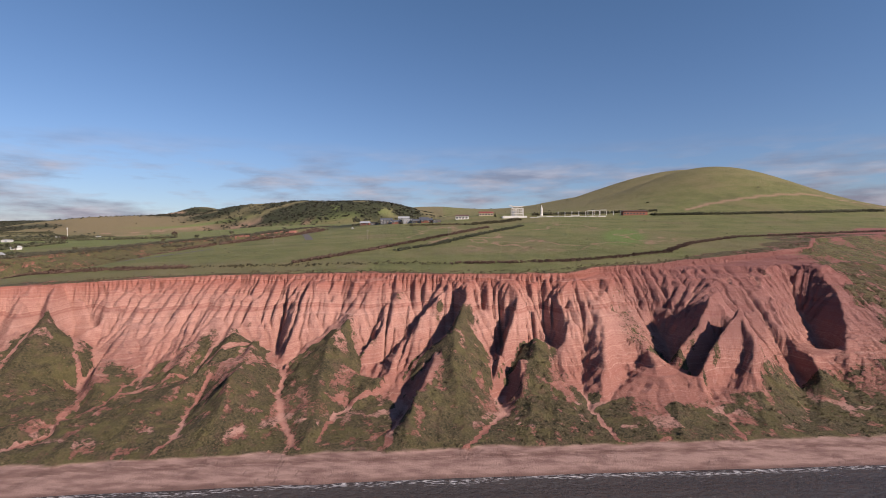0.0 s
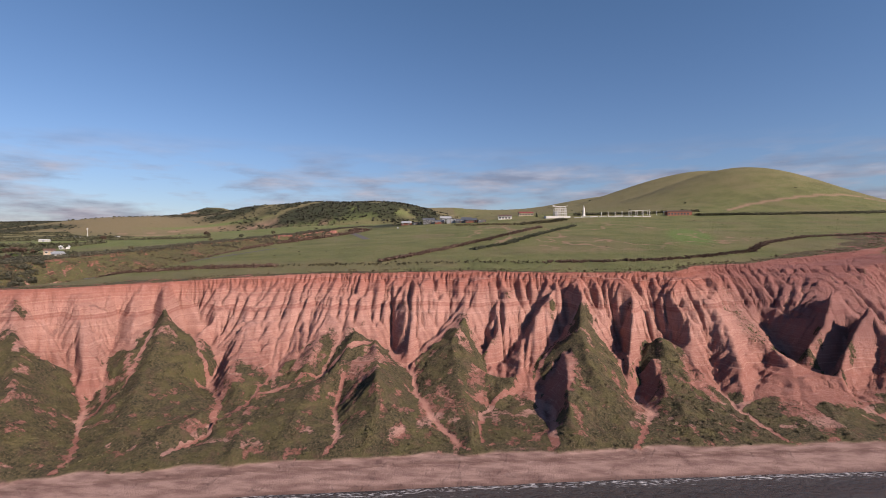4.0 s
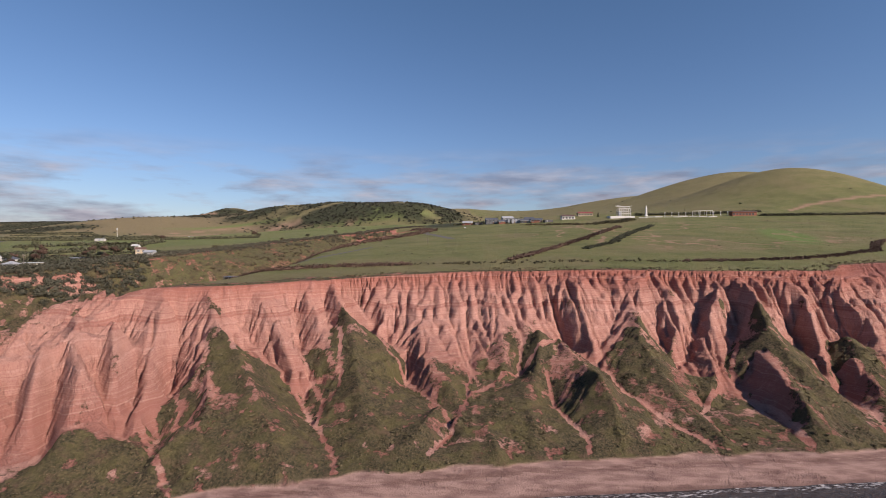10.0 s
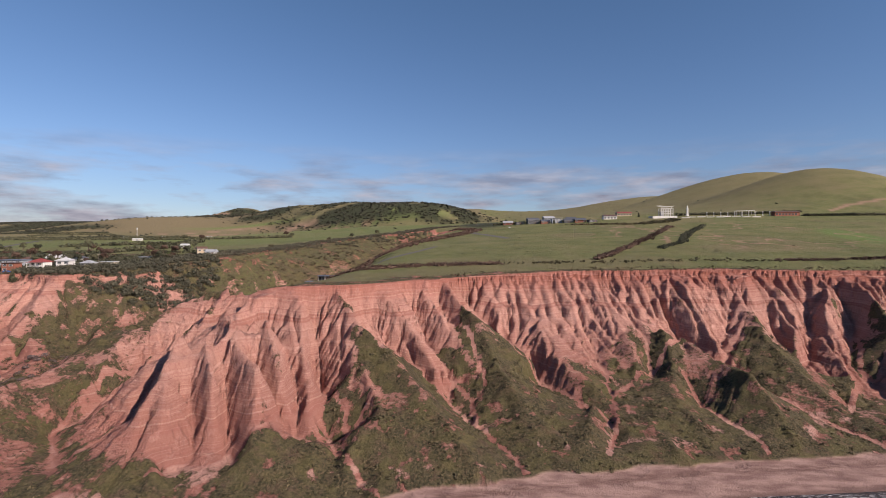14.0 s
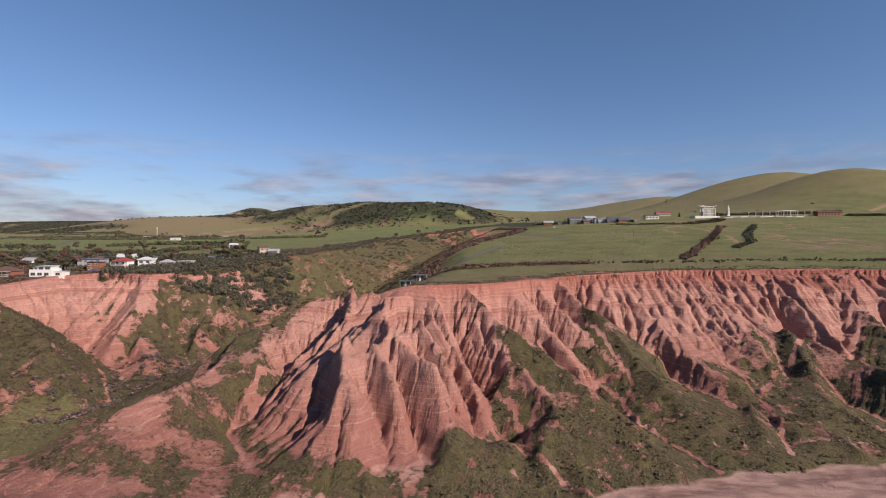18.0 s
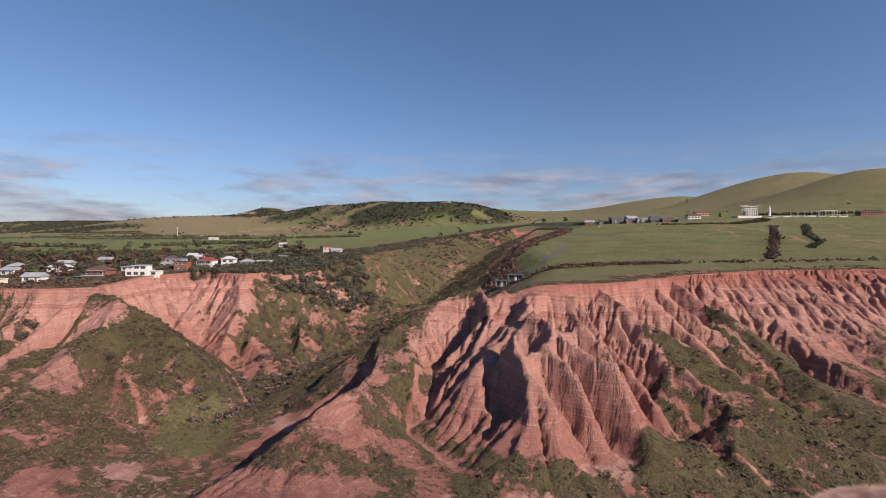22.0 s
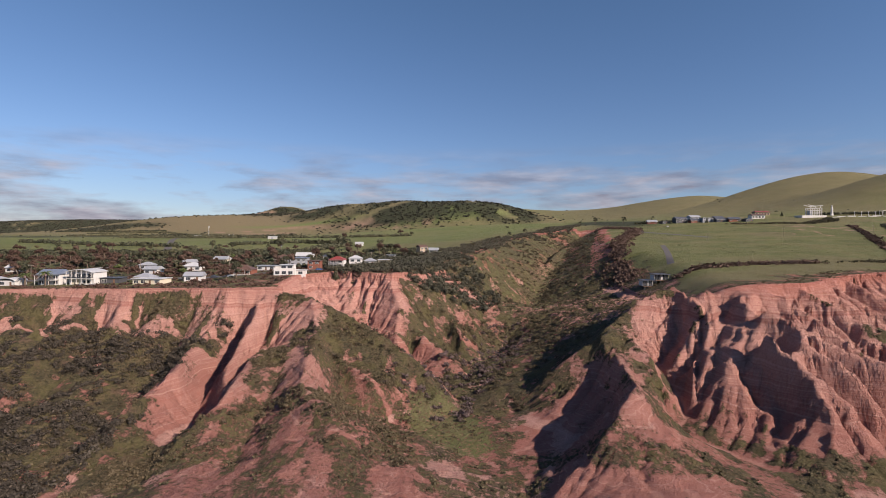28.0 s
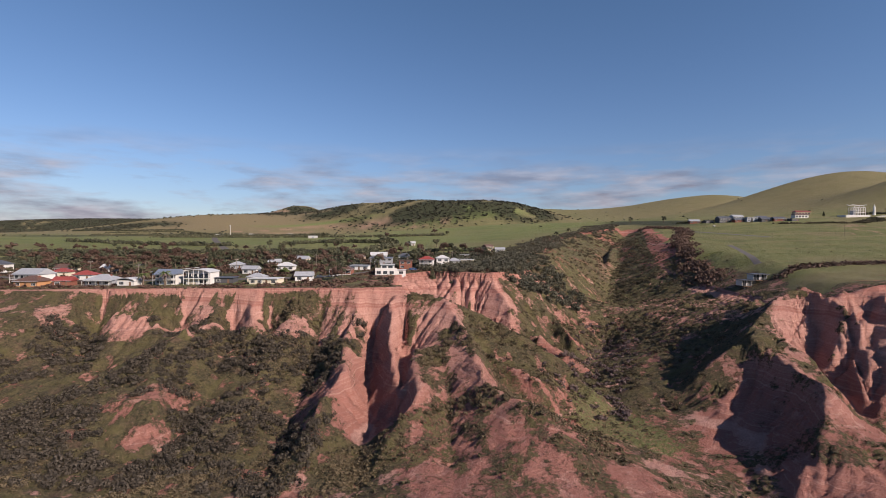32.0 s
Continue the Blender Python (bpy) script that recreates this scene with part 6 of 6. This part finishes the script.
def palm(x, y, height):
    ob = thing("palm_tree", x, y, 0, 0.2, "tall date palm with arching dry-tipped fronds", "palm", "palms")
    part("trunk", tube([(0, 0, -0.5), (0.1, 0, height * 0.5), (0, 0, height)], [0.42, 0.36, 0.4]), BARK, ob)
    for k in range(26):
        a, up = k * 2.4, 1.1 - 1.9 * (k / 26)
        verts, faces = [], []
        for i in range(7):
            s = i / 6
            r, z = 3.0 * s, height + 0.3 + 2.2 * s * up - 1.9 * s * s
            w = 0.42 * math.sin(math.pi * min(0.96, s + 0.12))
            cx, cy = r * math.cos(a), r * math.sin(a)
            verts += [(cx - w * math.sin(a), cy + w * math.cos(a), z - 0.2), (cx, cy, z), (cx + w * math.sin(a), cy - w * math.cos(a), z - 0.2)]
            if i:
                j = 3 * i
                faces += [(j - 3, j - 2, j + 1, j), (j - 2, j - 1, j + 2, j + 1)]
        part("frond", (verts, faces), LEAF_BRIGHT if k < 17 else LEAF_GREY, ob)


palm(-583, 246, 5.2)
palm(-571, 243.5, 6.2)

KINDS = [make_tree(11, 7.5, 4.6, LEAF_DARK, "tree", "dark green spreading tree beside the houses"), make_tree(12, 6.2, 4.2, LEAF_RUST, "tree", "rusty-leaved broad tree beside the houses"),
         make_tree(13, 8.5, 5.0, LEAF_RUST, "tree", "tall reddish-brown tree among houses"), make_tree(14, 5.2, 3.6, LEAF_SCRUB, "tree", "olive-green round-topped small tree"),
         make_tree(15, 9.5, 5.2, LEAF_DARK, "tree", "tall dark gum tree with an open crown"), make_tree(16, 5.5, 4.4, LEAF_BRIGHT, "tree", "fresh green garden tree")]
taken = [(h[0], h[1] + 4, h[2] * 0.5 + 3) for h in HOUSES] + [(-557, 254, 9), (-467, 287, 11)]
STREET = [(-700, 285), (-620, 264), (-560, 266), (-505, 275), (-478, 300), (-440, 316), (-405, 372)]


def free(x, y, room=0.0):
    return all(math.hypot(x - a, y - b) > r + room for a, b, r in taken)


rng = np.random.RandomState(21)
placed, used = 0, [False] * len(KINDS)
while placed < 280:
    q = rng.rand()
    if q < 0.74:
        tx, ty = rng.uniform(-760, -395), rng.uniform(240, 400)
    else:
        tx, ty = rng.uniform(-900, -420), rng.uniform(380, 520)
    front = np.interp(tx, [-760, -560, -500, -440, -395], [240, 246, 258, 292, 388])
    if ty < front or not free(tx, ty, -1.6) or float(grid_value(OUT, np.array([tx]), np.array([ty]))[0]) > -6 or polyline(np.array([tx]), np.array([ty]), STREET)[0][0] < 4.5:
        continue
    k = rng.choice(6, p=[0.2, 0.3, 0.28, 0.08, 0.1, 0.04])
    s = rng.uniform(0.62, 1.15)
    m = pose(tx, ty, float(ground_z(tx, ty)[0]) - 0.2, 0, 0, rng.uniform(0, 360))
    if not used[k]:
        KINDS[k].matrix_world, used[k] = m, True
    else:
        o = copy_thing(KINDS[k], m)
        o.scale = (s, s, s * rng.uniform(0.85, 1.15))
    placed += 1
pine = conifer("conifer", 9.0, "dark conical pine beside the white stepped house")
pine.matrix_world = pose(-443, 296, float(ground_z(-443, 296)[0]) - 0.2)
for px, py, s in [(-655, 262, 0.9), (-590, 330, 1.2), (-52, 620, 0.8), (70, 662, 0.8)]:
    o = copy_thing(pine, pose(px, py, float(ground_z(px, py)[0]) - 0.2))
    o.scale = (s, s, s)
FIELD_TREES = [(-451, 827, 1, 1.5), (-430, 790, 0, 1.1), (-512, 663, 2, 1.2), (-520, 655, 0, 1.1), (-137, 794, 4, 1.1), (-126, 700, 4, 1.0), (-300, 600, 0, 0.9), (-318, 560, 3, 1.0), (-352, 470, 3, 0.9), (-275, 640, 0, 1.0)]
for tx, ty, k, s in FIELD_TREES:
    o = copy_thing(KINDS[k], pose(tx, ty, float(ground_z(tx, ty)[0]) - 0.2, 0, 0, tx * 7 % 360))
    o.scale = (s, s, s)
    o["group"], o["label"] = "field trees", "lone dark spreading tree in a green field"


# ---- hedges and scrub ----
def hedge(seed, way, width, height, material, label, dens=1.1):
    way = np.asarray(way, float)
    run = np.concatenate([[0], np.cumsum(np.hypot(*np.diff(way, axis=0).T))])
    r = np.random.RandomState(seed)
    n = int(run[-1] * dens * 1.5)
    s = r.uniform(0, run[-1], n)
    keep = value_noise(s / 14 + seed * 3.3, np.full(n, 0.5)) > 0.22
    s = s[keep]
    x, y = np.interp(s, run, way[:, 0]) + r.normal(0, width / 3, len(s)), np.interp(s, run, way[:, 1]) + r.normal(0, width / 3, len(s))
    size = r.uniform(0.6, 1.25, len(s)) * height
    ob = scatter("hedge", x, y, size * 0.9, size, material, label, 5, 26, 0.26, seed, "hedge")
    ob["kind"] = ""
    del ob["kind"]
    ob["group"] = "hedges of the fields"


hedge(31, [(-95, 312), (-57, 365), (2, 453), (50, 527)], 4, 2.6, LEAF_RUST, "dark ragged hedge running up the field")
hedge(32, [(-34, 361), (-6, 388), (30, 450), (84, 527)], 4, 2.4, LEAF_DARK, "dark broken hedge across the field")
hedge(33, [(5, 298), (40, 299), (79, 304), (111, 315), (152, 334), (186, 372), (242, 408), (394, 438)], 4, 1.9, LEAF_RUST, "low rust-brown hedge along the cliff top", 1.4)
hedge(34, [(268, 628), (367, 620), (477, 624), (578, 650)], 6, 3.6, LEAF_DARK, "long dark hedge below the round hill", 1.4)
hedge(35, [(-250, 276), (-224, 289), (-201, 297), (-157, 300)], 6, 2.2, LEAF_RUST, "rusty scrub along the cliff top by the cabins", 2.4)
hedge(36, [(-157, 300), (-110, 302), (-60, 303), (5, 298)], 7, 1.3, LEAF_SCRUB, "low broken scrub behind the cliff edge", 0.7)
hedge(37, [(30, 560), (75, 585), (92, 610)], 9, 3.0, LEAF_SCRUB, "shrubs below the temple terrace", 2.0)
hedge(38, [(-178, 652), (-150, 600), (-175, 540), (-215, 470), (-248, 380), (-262, 320)], 12, 2.6, LEAF_RUST, "rusty scrub along the rim of the ravine", 2.6)
hedge(39, [(120, 668), (160, 664), (220, 664), (290, 668)], 4, 4.0, LEAF_DARK, "dark shrubs behind the temple grounds", 1.4)
hedge(40, [(-40, 590), (-20, 575), (20, 560)], 6, 2.4, LEAF_SCRUB, "shrubs beside the new houses", 1.2)
hedge(41, [(-120, 672), (-70, 660), (-10, 640)], 5, 3.4, LEAF_DARK, "dark trees behind the new houses", 1.2)
BELTS = [(51, [(-503, 472), (-489, 527), (-512, 663)]), (52, [(-620, 560), (-564, 600), (-500, 580)]), (53, [(-900, 800), (-700, 760), (-564, 760), (-430, 800)]), (54, [(-1250, 1150), (-1000, 1120), (-760, 1150), (-560, 1130)]),
         (55, [(-1500, 1560), (-1281, 1600), (-1100, 1450), (-950, 1420)]), (56, [(-664, 537), (-760, 560), (-900, 620)]), (57, [(-1000, 960), (-800, 900), (-640, 880)]), (58, [(-1700, 1700), (-1500, 1640), (-1300, 1640)])]
for seed, way in BELTS:
    hedge(seed, way, 9, 5.5, LEAF_DARK, "dark belt of trees between far fields", 0.55)

# heath on the cliffs' lower slopes
bx, by, rng = sow(61, 60000, -640, 260, 118, 300)
cover = grid_value(scrub * (1 - BEACH) * (OUT > 0), bx, by)
keep = (cover > 0.55) & (fbm(bx / 11, by / 11, 3) > 0.44) & (rng.rand(len(bx)) < 0.7)
bx, by = bx[keep][:15000], by[keep][:15000]
size = rng.uniform(0.3, 1.15, len(bx)) ** 1.4
scatter("heath_bushes", bx, by, size, size * rng.uniform(0.5, 0.85, len(bx)), LEAF_SCRUB, "low olive and brown heath bushes over the clay slopes", 8, 20, 0.33, 62)
bx, by, rng = sow(63, 40000, -640, -395, 112, 260)
cover = grid_value(scrub * (OUT > 4), bx, by)
thick = fbm(bx / 26 + 8, by / 26, 3)
keep = (cover > 0.5) & (thick > 0.54)
bx, by = bx[keep][:3400], by[keep][:3400]
size = rng.uniform(0.5, 1.9, len(bx))
scatter("dark_thicket", bx, by, size, size * rng.uniform(0.7, 1.0, len(bx)), LEAF_BROWN, "dark brown-green thicket on the ravine slopes", 8, 90, 0.14, 64)
bx, by, rng = sow(65, 20000, -600, -470, 122, 216)
keep = (fbm(bx / 18, by / 18, 3) > 0.42) & (grid_value(COVER, bx, by) + 0.6 * (fbm(bx / 7, by / 7, 3) - 0.5) > 0.6)
bx, by = bx[keep][:1600], by[keep][:1600]
size = rng.uniform(1.2, 3.0, len(bx))
scatter("coastal_wood", bx, by, size, size, LEAF_WOOD, "dense dark coastal wood below the town", 8, 150, 0.12, 66)
bx, by, rng = sow(91, 14000, -500, -388, 128, 232)
keep = (fbm(bx / 9 + 2, by / 9, 3) > 0.42) & ((bx > np.interp(by, [148, 175, 202, 232], [-411, -417, -429, -425])) | (grid_value(scrub, bx, by) > 0.6)) & (grid_value(slope, bx, by) < 1.1)
bx, by = bx[keep][:1500], by[keep][:1500]
size = rng.uniform(0.4, 1.5, len(bx))
scatter("brown_brush", bx, by, size, size * 0.8, LEAF_BROWN, "dark brown brush over a ravine spur", 8, 44, 0.22, 92)
# ravine floor and its upper banks
bx, by, rng = sow(67, 30000, -420, -190, 180, 640)
near_line = polyline(bx, by, VALLEYS[0][0])[0]
keep = (rng.rand(len(bx)) < np.clip(1.1 - near_line / 50, 0.0, 0.8)) & (grid_value(OUT, bx, by) > -4) & ((by > 300) | (bx < -300)) & (fbm(bx / 14, by / 14, 3) > 0.40)
bx, by = bx[keep][:1900], by[keep][:1900]
size = rng.uniform(0.6, 2.3, len(bx))
scatter("ravine_bushes", bx, by, size, size * 0.9, LEAF_BROWN, "dark bushes along the ravine floor and banks", 8, 90, 0.14, 68)
bx, by, rng = sow(69, 3000, -400, -330, 175, 300)
keep = polyline(bx, by, VALLEYS[0][0])[0] < 16
bx, by = bx[keep][:210], by[keep][:210]
size = rng.uniform(1.2, 2.4, len(bx))
scatter("grey_bushes", bx, by, size, size * 0.95, LEAF_GREY, "bare grey-mauve bushes on the ravine floor", 6, 60, 0.2, 70)
# woods along the rim and the head of the ravine
RIM_WOOD = [(-470, 345), (-425, 335), (-395, 372), (-358, 440), (-318, 540), (-272, 630), (-215, 690), (-190, 760)]
bx, by, rng = sow(93, 26000, -500, -160, 310, 780)
keep = (polyline(bx, by, RIM_WOOD)[0] + 44 * (fbm(bx / 24, by / 24, 3) - 0.5) < 19) & np.array([free(a, b, -1.0) for a, b in zip(bx, by)])
bx, by = bx[keep][:1500], by[keep][:1500]
size = rng.uniform(1.0, 3.6, len(bx))
scatter("rim_wood", bx, by, size, size * 0.95, LEAF_HILL, "dark woodland along the rim of the ravine", 8, 80, 0.18, 94)
keep = rng.rand(len(bx)) < 0.3
bx, by = bx[keep] + rng.normal(0, 7, keep.sum()), by[keep] + rng.normal(0, 7, keep.sum())
size = rng.uniform(0.8, 2.4, len(bx))
scatter("rusty_thicket", bx, by, size, size * 0.9, LEAF_RUST, "rust-brown thicket beside the ravine wood", 8, 50, 0.22, 96)
bx, by, rng = sow(97, 16000, -480, -320, 290, 450)
keep = (spot(bx, by, -408, 350, 62, 58, -0.5) + 0.9 * (fbm(bx / 16, by / 16, 3) - 0.5) > 0.5) & (grid_value(OUT, bx, by) > -60) & np.array([free(a, b, -1.0) for a, b in zip(bx, by)])
bx, by = bx[keep][:900], by[keep][:900]
size = rng.uniform(1.6, 4.6, len(bx))
scatter("bank_wood", bx, by, size, size, LEAF_HILL, "dark gum woodland on the bank below the houses", 8, 150, 0.13, 98)
# garden shrubs of the town
bx, by, rng = sow(71, 12000, -780, -395, 228, 440)
ok = np.array([free(a, b, -1.5) for a, b in zip(bx, by)]) & (grid_value(OUT, bx, by) < -3) & (fbm(bx / 15, by / 15, 3) > 0.40) & (polyline(bx, by, STREET)[0] > 4)
bx, by = bx[ok][:5200], by[ok][:5200]
size = rng.uniform(0.6, 2.6, len(bx))
scatter("garden_shrubs", bx, by, size, size * 0.8, LEAF_RUST, "rusty and dark garden shrubs between houses", 8, 30, 0.3, 72)
bx, by, rng = sow(73, 14000, -900, -400, 315, 470)
ok = (grid_value(OUT, bx, by) < -6) & (fbm(bx / 40, by / 40, 3) > 0.42) & np.array([free(a, b, 0.5) for a, b in zip(bx, by)])
bx, by = bx[ok][:4200], by[ok][:4200]
size = rng.uniform(1.2, 3.8, len(bx))
scatter("town_wood", bx, by, size, size, LEAF_DARK, "dark woodland behind the town's houses", 8, 36, 0.3, 74)
# rough scrub along the cliff top and the ravine's right bank
bx, by, rng = sow(81, 30000, -640, 330, 205, 430)
o_ = grid_value(OUT, bx, by)
keep = (o_ < -1.5) & (o_ > -13) & (fbm(bx / 9, by / 9, 3) > 0.45)
bx, by = bx[keep][:3600], by[keep][:3600]
size = rng.uniform(0.35, 1.1, len(bx))
scatter("clifftop_scrub", bx, by, size, size * 0.8, LEAF_SCRUB, "low brown-green scrub along the cliff top", 8, 24, 0.32, 82)
bx, by, rng = sow(83, 30000, -345, -200, 225, 600)
right = bx > np.interp(by, [p_[1] for p_ in VALLEYS[0][0][5:]], [p_[0] for p_ in VALLEYS[0][0][5:]])
keep = right & (grid_value(OUT, bx, by) > -12) & (grid_value(OUT, bx, by) < 90) & (fbm(bx / 12, by / 12, 3) > 0.42) & ((by > 250) | (bx < -290))
bx, by = bx[keep][:2000], by[keep][:2000]
size = rng.uniform(0.5, 1.7, len(bx))
scatter("bank_scrub", bx, by, size, size * 0.85, LEAF_SCRUB, "olive scrub over the ravine's shaded bank", 8, 48, 0.21, 84)
# bushes on the pasture
bx, by, rng = sow(75, 700, -240, 420, 292, 640)
keep = (grid_value(OUT, bx, by) < -10) & (fbm(bx / 50, by / 50, 2) > 0.52)
bx, by = bx[keep][:120], by[keep][:120]
size = rng.uniform(0.4, 1.2, len(bx))
scatter("pasture_bushes", bx, by, size, size * 0.8, LEAF_SCRUB, "small bushes dotted over the pasture", 6, 26, 0.3, 76)
# woods on the far hills
bx, by, rng = sow(77, 60000, -3600, 100, 1450, 3300)
w = grid_value(wooded, bx, by)
keep = rng.rand(len(bx)) < w
bx, by = bx[keep][:14000], by[keep][:14000]
size = rng.uniform(3.0, 6.5, len(bx))
scatter("hill_woods", bx, by, size, size * 0.9, LEAF_HILL, "dark olive woods over the far hills", 6, 14, 0.5, 78, "woods")
bx, by, rng = sow(79, 2500, -1800, 500, 700, 2600)
keep = rng.rand(len(bx)) < 0.10
bx, by = bx[keep], by[keep]
size = rng.uniform(1.5, 4.0, len(bx))
scatter("hill_trees", bx, by, size, size, LEAF_DARK, "single dark trees dotted over far hillsides", 6, 22, 0.4, 80, "trees")
